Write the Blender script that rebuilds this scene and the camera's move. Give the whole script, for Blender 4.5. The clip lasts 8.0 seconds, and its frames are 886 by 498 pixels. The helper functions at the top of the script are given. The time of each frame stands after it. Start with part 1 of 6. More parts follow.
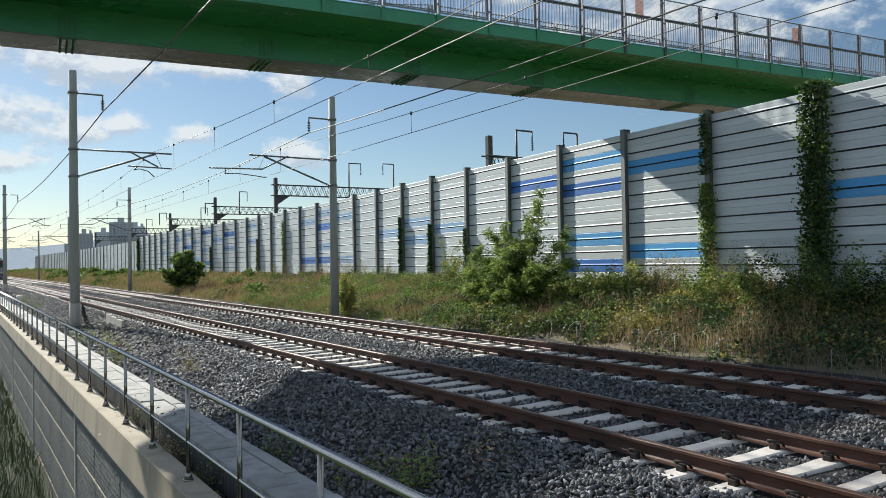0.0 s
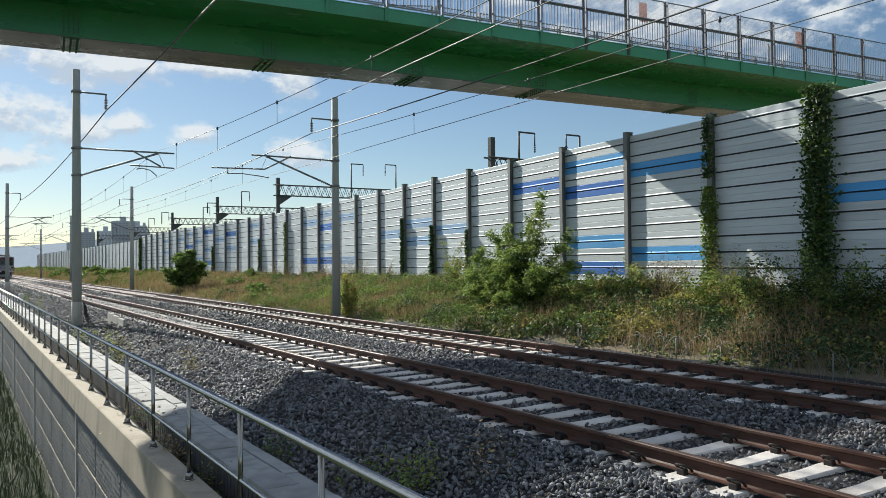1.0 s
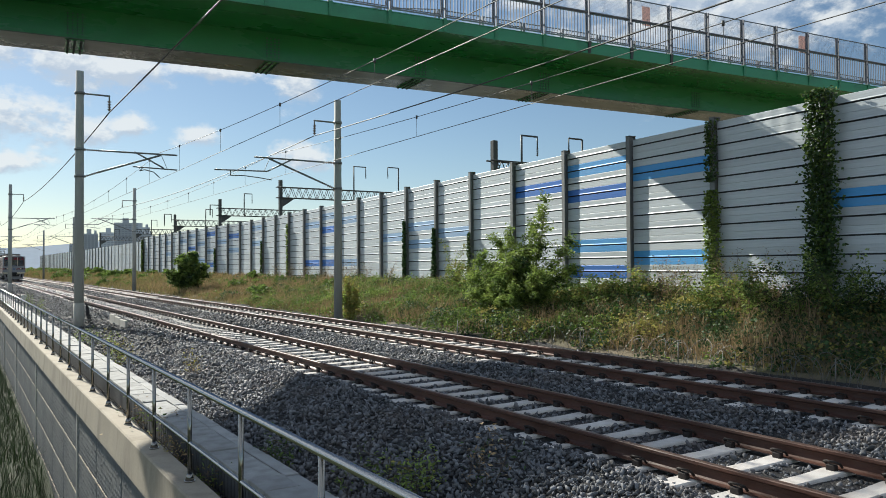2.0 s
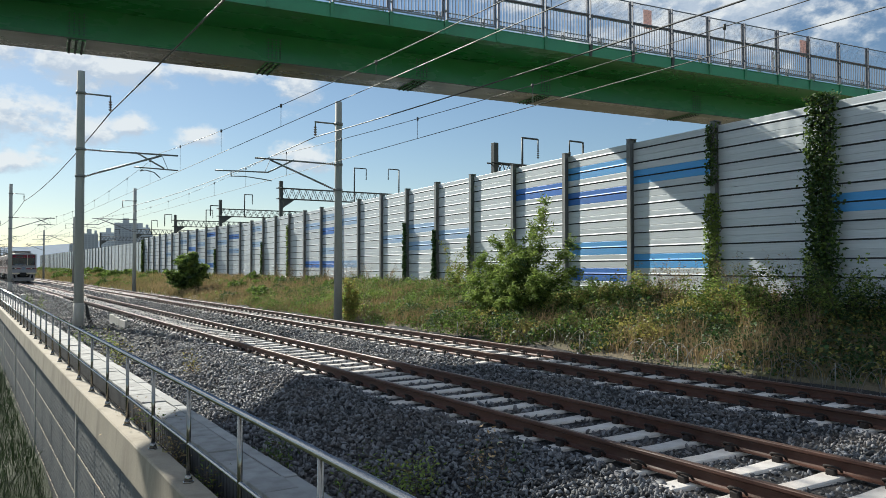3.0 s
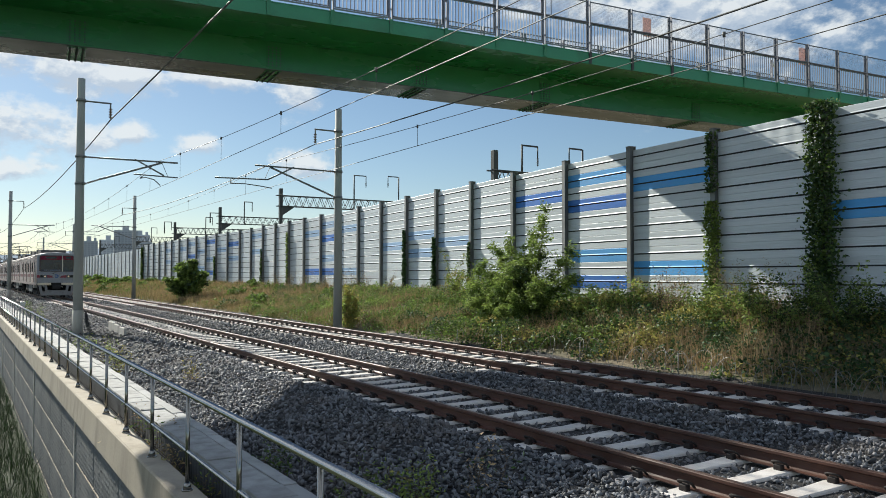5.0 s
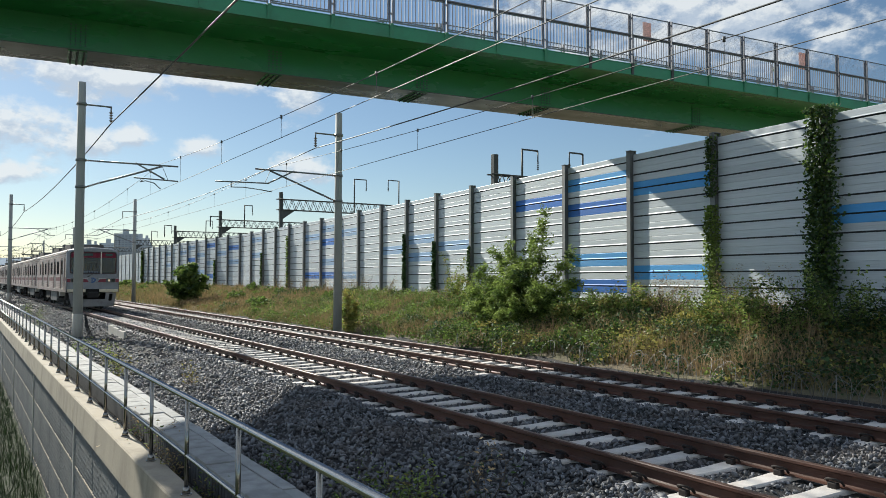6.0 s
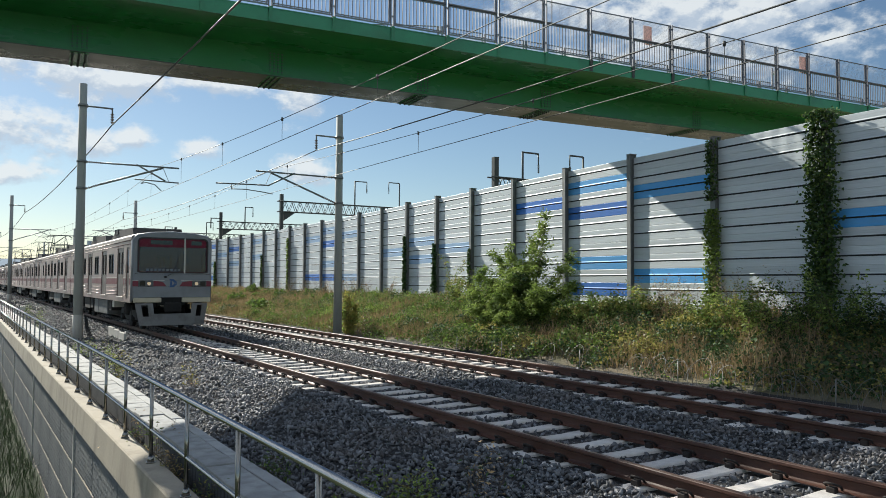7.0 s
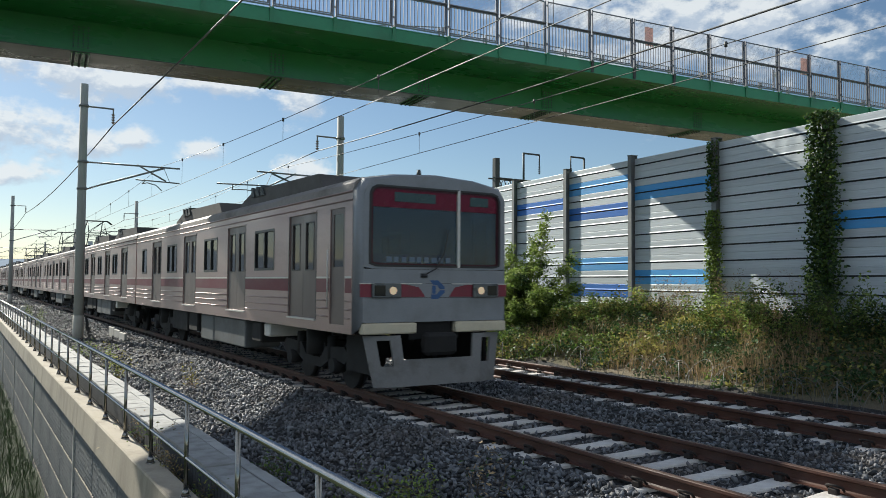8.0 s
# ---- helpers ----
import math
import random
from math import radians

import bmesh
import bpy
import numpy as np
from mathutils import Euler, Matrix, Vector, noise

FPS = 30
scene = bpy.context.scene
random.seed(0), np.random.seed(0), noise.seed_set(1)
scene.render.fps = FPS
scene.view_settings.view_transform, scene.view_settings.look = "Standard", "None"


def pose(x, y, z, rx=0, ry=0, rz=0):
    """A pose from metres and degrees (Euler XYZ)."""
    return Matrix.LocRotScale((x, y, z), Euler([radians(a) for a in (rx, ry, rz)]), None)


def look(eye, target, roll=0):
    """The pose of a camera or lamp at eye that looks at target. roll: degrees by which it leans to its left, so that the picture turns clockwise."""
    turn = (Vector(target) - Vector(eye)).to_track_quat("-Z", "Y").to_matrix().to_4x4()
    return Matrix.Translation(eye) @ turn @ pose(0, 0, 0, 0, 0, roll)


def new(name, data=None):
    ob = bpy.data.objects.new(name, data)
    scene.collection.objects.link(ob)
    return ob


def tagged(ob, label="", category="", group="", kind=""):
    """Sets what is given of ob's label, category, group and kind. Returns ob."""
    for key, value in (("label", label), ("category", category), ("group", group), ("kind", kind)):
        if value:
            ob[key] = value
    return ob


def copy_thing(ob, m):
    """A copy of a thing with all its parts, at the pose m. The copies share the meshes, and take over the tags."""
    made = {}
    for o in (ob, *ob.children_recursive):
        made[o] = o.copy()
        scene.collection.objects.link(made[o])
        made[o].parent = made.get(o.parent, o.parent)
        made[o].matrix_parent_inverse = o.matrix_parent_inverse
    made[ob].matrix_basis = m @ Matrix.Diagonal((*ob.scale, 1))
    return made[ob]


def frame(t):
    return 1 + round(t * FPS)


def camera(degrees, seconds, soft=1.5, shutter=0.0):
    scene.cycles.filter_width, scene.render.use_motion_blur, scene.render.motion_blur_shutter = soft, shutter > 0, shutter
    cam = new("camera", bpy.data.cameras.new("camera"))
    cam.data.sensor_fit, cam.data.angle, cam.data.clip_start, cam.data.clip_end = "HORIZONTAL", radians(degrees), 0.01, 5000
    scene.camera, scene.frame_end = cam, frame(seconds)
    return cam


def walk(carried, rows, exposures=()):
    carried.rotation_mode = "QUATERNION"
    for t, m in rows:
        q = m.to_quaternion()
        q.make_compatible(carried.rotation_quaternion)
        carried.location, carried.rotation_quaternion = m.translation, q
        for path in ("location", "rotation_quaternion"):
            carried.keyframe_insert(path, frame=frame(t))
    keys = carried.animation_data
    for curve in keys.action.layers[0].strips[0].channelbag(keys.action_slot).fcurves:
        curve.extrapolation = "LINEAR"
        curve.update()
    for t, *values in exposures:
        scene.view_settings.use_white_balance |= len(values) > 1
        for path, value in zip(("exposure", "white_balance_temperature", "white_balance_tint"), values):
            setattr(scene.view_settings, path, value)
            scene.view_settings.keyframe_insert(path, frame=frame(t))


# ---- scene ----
cam = camera(59.31, 8.0, soft=0.6, shutter=0.08)
PATH = [
    (0, (-0.004, -0.022, 1.954), (1.06, 1.671, 1.985), -1.0),
    (0.5, (-0.002, -0.011, 1.946), (1.06, 1.683, 1.979), -0.8),
    (1, (-0.009, -0.023, 1.959), (1.051, 1.672, 1.993), -0.6),
    (1.5, (-0.002, -0.021, 1.949), (1.055, 1.676, 1.987), -0.5),
    (3, (-0.001, -0.011, 1.953), (1.054, 1.687, 2.0), -0.0),
    (3.5, (-0.003, -0.016, 1.953), (1.052, 1.682, 2.002), -0.0),
    (4, (-0.001, -0.012, 1.951), (1.053, 1.686, 2.005), -0.0),
    (4.5, (0.0, 0.004, 1.946), (1.055, 1.701, 2.006), -0.0),
    (6, (0.007, 0.005, 1.952), (1.062, 1.702, 2.028), 0.1),
    (6.5, (0.004, 0.009, 1.949), (1.06, 1.706, 2.028), 0.2),
    (7, (-0.001, -0.014, 1.961), (1.053, 1.683, 2.043), 0.3),
    (7.5, (0.004, -0.004, 1.948), (1.057, 1.694, 2.033), 0.3),
    (8, (0.009, 0.004, 1.952), (1.062, 1.703, 2.037), 0.4),
]
walk(cam, [(t, look(eye, target, roll)) for t, eye, target, roll in PATH], exposures=[(0.0, 0.58, 6080, 6), (8.0, 0.58, 6080, 6)])


# ---- daylight: low afternoon sun from far down the line, a little to its outer side ----
SUN_EL, SUN_AZ = radians(31.5), radians(-9.0)  # azimuth from +y, clockwise
world = bpy.data.worlds.new("sky")
scene.world = world
world.use_nodes = True


def build_sky():
    nt = world.node_tree
    nt.nodes.clear()
    N, L = nt.nodes.new, nt.links.new
    sky = N("ShaderNodeTexSky")
    sky.sky_type = "NISHITA"
    sky.sun_disc = False
    sky.sun_elevation = SUN_EL
    sky.sun_rotation = SUN_AZ
    sky.air_density, sky.dust_density, sky.ozone_density = 1.0, 0.24, 1.8
    co = N("ShaderNodeTexCoord")

    def vec(op, a, value):
        n = N("ShaderNodeVectorMath")
        n.operation = op
        L(a, n.inputs[0])
        n.inputs[1].default_value = value
        return n.outputs["Value"] if op == "LENGTH" else n.outputs[0]

    def num(op, a, b, c=None):
        n = N("ShaderNodeMath")
        n.operation = op
        for k, v in enumerate((a, b, c)):
            if v is None:
                continue
            if isinstance(v, (int, float)):
                n.inputs[k].default_value = v
            else:
                L(v, n.inputs[k])
        return n.outputs[0]

    def noise_at(p, scale, detail):
        n = N("ShaderNodeTexNoise")
        n.inputs["Scale"].default_value, n.inputs["Detail"].default_value, n.inputs["Roughness"].default_value = scale, detail, 0.6
        L(p, n.inputs["Vector"])
        return n.outputs["Fac"]

    def density(p):
        """Cumulus: soft domes in the listed directions, broken up by billows."""
        total = None
        for az, el, wide, flat in CLOUDS_AND_FILL:
            a, e = radians(az), radians(el)
            q = vec("SUBTRACT", p, (math.sin(a) * math.cos(e), math.cos(a) * math.cos(e), math.sin(e)))
            q = vec("MULTIPLY", q, (1 / wide, 1 / wide, 1 / (wide * flat)))
            dome = N("ShaderNodeMapRange")
            dome.inputs[1].default_value, dome.inputs[2].default_value = 1.7, 0.0
            L(vec("LENGTH", q, (0, 0, 0)), dome.inputs[0])
            total = dome.outputs[0] if total is None else num("MAXIMUM", total, dome.outputs[0])
        flat_p = vec("MULTIPLY", p, (1.0, 1.0, 1.6))
        billow = num("MULTIPLY_ADD", noise_at(flat_p, 13.0, 6.0), 0.85, num("MULTIPLY", noise_at(flat_p, 48.0, 5.0), 0.3))
        return num("MULTIPLY_ADD", total, 0.42, billow)

    here = density(co.outputs["Generated"])
    sunward = density(vec("ADD", co.outputs["Generated"], (-0.004, 0.0, 0.012)))
    cover = N("ShaderNodeMapRange")
    cover.inputs[1].default_value, cover.inputs[2].default_value = 0.73, 0.95
    cover.interpolation_type = "SMOOTHSTEP"
    L(here, cover.inputs[0])
    # lit edges towards the sun, greyer bodies
    tone = N("ShaderNodeValToRGB")
    tone.color_ramp.elements[0].position, tone.color_ramp.elements[0].color = 0.40, (6.6, 7.2, 8.1, 1)
    tone.color_ramp.elements[1].position, tone.color_ramp.elements[1].color = 0.72, (10.2, 10.1, 9.9, 1)
    L(num("MULTIPLY_ADD", here, -0.55, num("MULTIPLY_ADD", num("SUBTRACT", here, sunward), 2.6, 1.03)), tone.inputs[0])
    mix = N("ShaderNodeMix")
    mix.data_type = "RGBA"
    L(num("MULTIPLY", cover.outputs[0], 0.9), mix.inputs[0])
    L(sky.outputs[0], mix.inputs[6])
    L(tone.outputs[0], mix.inputs[7])
    bg = N("ShaderNodeBackground")
    bg.inputs[1].default_value = 0.056
    L(mix.outputs[2], bg.inputs[0])
    out = N("ShaderNodeOutputWorld")
    L(bg.outputs[0], out.inputs[0])


# azimuth (degrees from +y, clockwise), elevation, size, flatness
# big domes from azimuth 85 on are unseen, added to brighten the shade
CLOUDS_AND_FILL = [(1.5, 10.0, 0.07, 0.55), (4.2, 9.9, 0.075, 0.5), (7.0, 9.2, 0.06, 0.4), (9.8, 9.7, 0.034, 0.4), (14.5, 9.2, 0.028, 0.5), (21.3, 12.5, 0.042, 0.85), (22.0, 8.0, 0.042, 0.4), (2.7, 7.0, 0.04, 0.35), (2.0, 13.6, 0.06, 0.5), (6.0, 13.4, 0.075, 0.4), (9.8, 13.6, 0.07, 0.35), (15.0, 13.7, 0.09, 0.2),
          (45, 19, 0.17, 0.6), (52, 18, 0.15, 0.5), (40.5, 20, 0.08, 0.6), (59.3, 15.6, 0.05, 0.8), (57, 19, 0.06, 0.7), (-12, 16, 0.2, 0.4), (85, 28, 0.35, 0.5), (120, 40, 0.5, 0.6), (165, 30, 0.6, 0.5), (200, 50, 0.6, 0.7), (235, 28, 0.65, 0.5), (270, 45, 0.55, 0.6), (300, 28, 0.5, 0.5)]
build_sky()
sun = new("sun", bpy.data.lights.new("sun", "SUN"))
sun.data.energy, sun.data.angle, sun.data.color = 5.0, radians(0.55), (1.0, 0.91, 0.77)
SUN_DIR = Vector((math.sin(SUN_AZ) * math.cos(SUN_EL), math.cos(SUN_AZ) * math.cos(SUN_EL), math.sin(SUN_EL)))
sun.matrix_world = look(SUN_DIR * 100, (0, 0, 0))
scene.view_settings.exposure = 0.0


# ---- mesh helpers ----
def box(bm, x0, x1, y0, y1, z0, z1, bevel=0.0):
    v = [bm.verts.new(p) for p in ((x0, y0, z0), (x1, y0, z0), (x1, y1, z0), (x0, y1, z0), (x0, y0, z1), (x1, y0, z1), (x1, y1, z1), (x0, y1, z1))]
    f = [bm.faces.new([v[i] for i in q]) for q in ((3, 2, 1, 0), (4, 5, 6, 7), (0, 1, 5, 4), (1, 2, 6, 5), (2, 3, 7, 6), (3, 0, 4, 7))]
    if bevel:
        bmesh.ops.bevel(bm, geom=list({e for q in f for e in q.edges}), offset=bevel, segments=1, affect="EDGES", profile=0.5)
    return v


def tube(bm, a, b, r, r2=None, n=8, cap=True):
    a, b = Vector(a), Vector(b)
    r2 = r if r2 is None else r2
    d = (b - a).normalized()
    u = d.orthogonal().normalized()
    w = d.cross(u)
    ra, rb = [], []
    for i in range(n):
        t = 2 * math.pi * i / n
        o = u * math.cos(t) + w * math.sin(t)
        ra.append(bm.verts.new(a + o * r))
        rb.append(bm.verts.new(b + o * r2))
    for i in range(n):
        bm.faces.new((ra[i], ra[(i + 1) % n], rb[(i + 1) % n], rb[i])).smooth = n > 5
    if cap:
        bm.faces.new(ra[::-1])
        bm.faces.new(rb)


def path_tube(bm, pts, r, n=6):
    """A bent round bar through the points."""
    pts = [Vector(p) for p in pts]
    rings, u = [], None
    for i, p in enumerate(pts):
        d = (pts[min(i + 1, len(pts) - 1)] - pts[max(i - 1, 0)]).normalized()
        u = d.orthogonal().normalized() if u is None else (u - d * u.dot(d)).normalized()
        w = d.cross(u)
        rings.append([bm.verts.new(p + (u * math.cos(2 * math.pi * k / n) + w * math.sin(2 * math.pi * k / n)) * r) for k in range(n)])
    for a, b in zip(rings, rings[1:]):
        for k in range(n):
            bm.faces.new((a[k], a[(k + 1) % n], b[(k + 1) % n], b[k])).smooth = True
    bm.faces.new(rings[0][::-1])
    bm.faces.new(rings[-1])


def prism(bm, profile, y0, y1, axis="y"):
    """A profile of (x, z) points, drawn along y (or along x, then the points are (y, z))."""
    mk = (lambda p, t: (p[0], t, p[1])) if axis == "y" else (lambda p, t: (t, p[0], p[1]))
    a = [bm.verts.new(mk(p, y0)) for p in profile]
    b = [bm.verts.new(mk(p, y1)) for p in profile]
    n = len(profile)
    for i in range(n):
        bm.faces.new((a[i], a[(i + 1) % n], b[(i + 1) % n], b[i]))
    bm.faces.new(a[::-1])
    bm.faces.new(b)
    bmesh.ops.recalc_face_normals(bm, faces=bm.faces[:])


def mesh_of(bm, material, name="mesh"):
    me = bpy.data.meshes.new(name)
    bm.to_mesh(me)
    bm.free()
    me.materials.append(material)
    return me


def part(name, bm, material, parent, label=""):
    ob = new(name, mesh_of(bm, material, name) if isinstance(bm, bmesh.types.BMesh) else bm)
    ob.parent = parent
    return tagged(ob, label) if label else ob


def thing(name, label, category, group="", kind="", at=None, data=None):
    ob = new(name, data)
    if at is not None:
        ob.matrix_world = at
    return tagged(ob, label, category, group, kind)


def soup(name, verts, faces, material, smooth=False):
    """A mesh from arrays: verts (n, 3), faces (m, 3) or (m, 4)."""
    verts, faces = np.asarray(verts, np.float32), np.asarray(faces, np.int32)
    k = faces.shape[1]
    me = bpy.data.meshes.new(name)
    me.vertices.add(len(verts))
    me.vertices.foreach_set("co", verts.ravel())
    me.loops.add(faces.size)
    me.loops.foreach_set("vertex_index", faces.ravel())
    me.polygons.add(len(faces))
    me.polygons.foreach_set("loop_start", np.arange(len(faces), dtype=np.int32) * k)
    me.polygons.foreach_set("loop_total", np.full(len(faces), k, np.int32))
    me.update(calc_edges=True)
    me.materials.append(material)
    if smooth:
        me.polygons.foreach_set("use_smooth", np.ones(len(faces), bool))
    return me


# ---- materials ----
def material(name, color, rough=0.7, metal=0.0, vary=0.12, scale=6.0, fine=60.0, bump=0.15, dist=0.004, stain=None, stain_amt=0.0, stain_scale=1.2, island=0.0,
             stretch=(1, 1, 1), rand=0.0, spec=0.5, trans=0.0, cut=(0.5, 0.68)):
    """A painted, stone or metal surface: base colour, broad blotches and fine grain, stains, and a fine relief."""
    m = bpy.data.materials.new(name)
    m.use_nodes = True
    nt = m.node_tree
    N, L = nt.nodes.new, nt.links.new
    b = nt.nodes["Principled BSDF"]
    co = N("ShaderNodeTexCoord")
    mp = N("ShaderNodeMapping")
    mp.inputs["Scale"].default_value = stretch
    L(co.outputs["Object"], mp.inputs[0])

    def noise_tex(s, det):
        t = N("ShaderNodeTexNoise")
        t.inputs["Scale"].default_value = s
        t.inputs["Detail"].default_value = det
        t.inputs["Roughness"].default_value = 0.6
        L(mp.outputs[0], t.inputs["Vector"])
        return t

    big, small = noise_tex(scale, 4), noise_tex(fine, 3)
    add = N("ShaderNodeMath")
    add.operation = "ADD"
    L(big.outputs["Fac"], add.inputs[0])
    L(small.outputs["Fac"], add.inputs[1])
    val = N("ShaderNodeMapRange")
    val.inputs[1].default_value, val.inputs[2].default_value = 0.6, 1.4
    val.inputs[3].default_value, val.inputs[4].default_value = 1 - vary, 1 + vary
    L(add.outputs[0], val.inputs[0])
    last = val.outputs[0]
    for amount, source in ((island, "island"), (rand, "object")):
        if amount:
            r = N("ShaderNodeNewGeometry").outputs["Random Per Island"] if source == "island" else N("ShaderNodeObjectInfo").outputs["Random"]
            rr = N("ShaderNodeMapRange")
            rr.inputs[3].default_value, rr.inputs[4].default_value = 1 - amount, 1 + amount
            L(r, rr.inputs[0])
            mu = N("ShaderNodeMath")
            mu.operation = "MULTIPLY"
            L(last, mu.inputs[0])
            L(rr.outputs[0], mu.inputs[1])
            last = mu.outputs[0]
    sc = N("ShaderNodeVectorMath")
    sc.operation = "SCALE"
    sc.inputs[0].default_value = color[:3]
    L(last, sc.inputs["Scale"])
    colour = sc.outputs[0]
    if stain is not None:
        st = noise_tex(stain_scale, 6)
        mr = N("ShaderNodeMapRange")
        mr.inputs[1].default_value, mr.inputs[2].default_value = cut
        mr.inputs[4].default_value = stain_amt
        L(st.outputs["Fac"], mr.inputs[0])
        mx = N("ShaderNodeMix")
        mx.data_type = "RGBA"
        mx.inputs[7].default_value = (*stain, 1)
        L(mr.outputs[0], mx.inputs[0])
        L(colour, mx.inputs[6])
        colour = mx.outputs[2]
    L(colour, b.inputs["Base Color"])
    b.inputs["Metallic"].default_value = metal
    b.inputs["Specular IOR Level"].default_value = spec
    rg = N("ShaderNodeMapRange")
    rg.inputs[1].default_value, rg.inputs[2].default_value = 0.3, 0.7
    rg.inputs[3].default_value, rg.inputs[4].default_value = max(0.03, rough - 0.1), min(1, rough + 0.1)
    L(big.outputs["Fac"], rg.inputs[0])
    L(rg.outputs[0], b.inputs["Roughness"])
    if bump:
        bp = N("ShaderNodeBump")
        bp.inputs["Strength"].default_value, bp.inputs["Distance"].default_value = bump, dist
        L(add.outputs[0], bp.inputs["Height"])
        L(bp.outputs[0], b.inputs["Normal"])
    if trans:
        tr = N("ShaderNodeBsdfTranslucent")
        L(colour, tr.inputs[0])
        ms = N("ShaderNodeMixShader")
        ms.inputs[0].default_value = trans
        L(b.outputs[0], ms.inputs[1])
        L(tr.outputs[0], ms.inputs[2])
        L(ms.outputs[0], nt.nodes["Material Output"].inputs[0])
    return m


def glow(name, color, strength):
    m = bpy.data.materials.new(name)
    m.use_nodes = True
    b = m.node_tree.nodes["Principled BSDF"]
    b.inputs["Base Color"].default_value = (*color, 1)
    b.inputs["Emission Color"].default_value = (*color, 1)
    b.inputs["Emission Strength"].default_value = strength
    return m


STONE = material("ballast stone", (0.138, 0.142, 0.152), 0.62, vary=0.3, scale=9, fine=80, island=0.78, stain=(0.19, 0.15, 0.125), stain_amt=0.4, stain_scale=0.5, bump=0.35, spec=0.35)
# Bed coloured far darker than the stones, putting shade into their gaps.
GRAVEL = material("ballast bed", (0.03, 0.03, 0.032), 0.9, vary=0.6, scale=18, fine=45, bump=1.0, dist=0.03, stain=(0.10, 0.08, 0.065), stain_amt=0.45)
SOIL = material("bank soil", (0.16, 0.13, 0.085), 0.95, vary=0.4, scale=1.5, fine=30, bump=0.8, dist=0.03, stain=(0.07, 0.09, 0.03), stain_amt=0.8, stain_scale=0.5)
RAIL_RUST = material("rail rust", (0.090, 0.037, 0.023), 0.55, vary=0.4, scale=5, fine=90, bump=0.3, stain=(0.035, 0.02, 0.016), stain_amt=0.8, stain_scale=2.0, stretch=(1, 0.15, 1))
RAIL_HEAD = material("worn rail head", (0.20, 0.12, 0.085), 0.42, 0.7, vary=0.25, scale=3, fine=40, bump=0.1, stretch=(1, 0.1, 1))
SLEEPER = material("sleeper concrete", (0.68, 0.64, 0.60), 0.85, vary=0.16, scale=5, fine=70, bump=0.3, stain=(0.34, 0.25, 0.19), stain_amt=0.45, stain_scale=1.6, rand=0.12)
CLIP = material("fastener steel", (0.028, 0.022, 0.02), 0.7, 0.3, vary=0.3)
CONCRETE = material("precast concrete", (0.46, 0.44, 0.40), 0.88, vary=0.12, scale=2.5, fine=70, bump=0.25, stain=(0.25, 0.235, 0.2), stain_amt=0.5, stain_scale=1.4, stretch=(1, 1, 0.35))
COPING = material("coping concrete", (0.38, 0.33, 0.255), 0.85, vary=0.18, scale=3, fine=80, bump=0.25, stain=(0.19, 0.165, 0.13), stain_amt=0.6, stain_scale=1.8, stretch=(1, 1, 0.3))
FACING = material("facing panel concrete", (0.145, 0.15, 0.153), 0.75, vary=0.2, scale=3, fine=50, bump=0.4, dist=0.008, stain=(0.21, 0.21, 0.2), stain_amt=0.5, stain_scale=1.0)
LID = material("duct lid concrete", (0.37, 0.37, 0.365), 0.8, vary=0.18, scale=4, fine=90, bump=0.3, stain=(0.17, 0.165, 0.15), stain_amt=0.55, stain_scale=2.2, rand=0.14)
# Near-black concrete: the shade of slots and joints is put into the colour.
GAP_SHADE = material("gap-shade concrete", (0.055, 0.057, 0.06), 0.8, vary=0.3)
# Post colour lowered to stand in for the dark ground it mirrors.
POST_STAINLESS = material("stainless post with dark reflection", (0.30, 0.29, 0.27), 0.2, 1.0, vary=0.1, scale=3, fine=120, bump=0.03)
STAINLESS = material("stainless tube", (0.62, 0.60, 0.57), 0.16, 1.0, vary=0.06, scale=3, fine=120, bump=0.02)
PANEL_GREY = material("barrier aluminium", (0.56, 0.605, 0.635), 0.5, 0.1, vary=0.16, scale=1.2, fine=14, bump=0.06, stain=(0.36, 0.385, 0.395), stain_amt=0.6, stain_scale=0.9, stretch=(1, 0.14, 5.0), rand=0.08)
PANEL_SKY = material("barrier sky blue", (0.095, 0.36, 0.74), 0.5, 0.1, vary=0.10, scale=1, fine=25, bump=0.06, stain=(0.16, 0.35, 0.6), stain_amt=0.5, stretch=(1, 0.25, 3.0), rand=0.12)
PANEL_BLUE = material("barrier deep blue", (0.04, 0.17, 0.56), 0.5, 0.1, vary=0.12, scale=1, fine=25, bump=0.06, stain=(0.06, 0.16, 0.4), stain_amt=0.5, stretch=(1, 0.25, 3.0), rand=0.12)
PANEL_PALE = material("barrier faded blue", (0.26, 0.40, 0.60), 0.55, 0.1, vary=0.10, scale=1, fine=25, bump=0.06, stain=(0.36, 0.43, 0.52), stain_amt=0.6, stretch=(1, 0.25, 3.0), rand=0.1)
# Dark colour for the shaded slot opening and the absorber behind it.
SLOT_SHADE = material("shaded louvre slot", (0.05, 0.055, 0.06), 0.9, vary=0.3, scale=2, fine=20, bump=0)
POST_STEEL = material("galvanised post", (0.21, 0.22, 0.22), 0.6, 0.35, vary=0.15, scale=3, fine=40, bump=0.1, stain=(0.13, 0.125, 0.12), stain_amt=0.5)
POLE = material("concrete pole", (0.36, 0.37, 0.355), 0.75, vary=0.1, scale=2, fine=60, bump=0.2, stain=(0.24, 0.25, 0.24), stain_amt=0.5, stain_scale=1.5, stretch=(1, 1, 0.2))
STEEL = material("grey line steel", (0.23, 0.24, 0.245), 0.5, 0.6, vary=0.15)
DARK_STEEL = material("dark gantry steel", (0.075, 0.082, 0.08), 0.6, 0.4, vary=0.2)
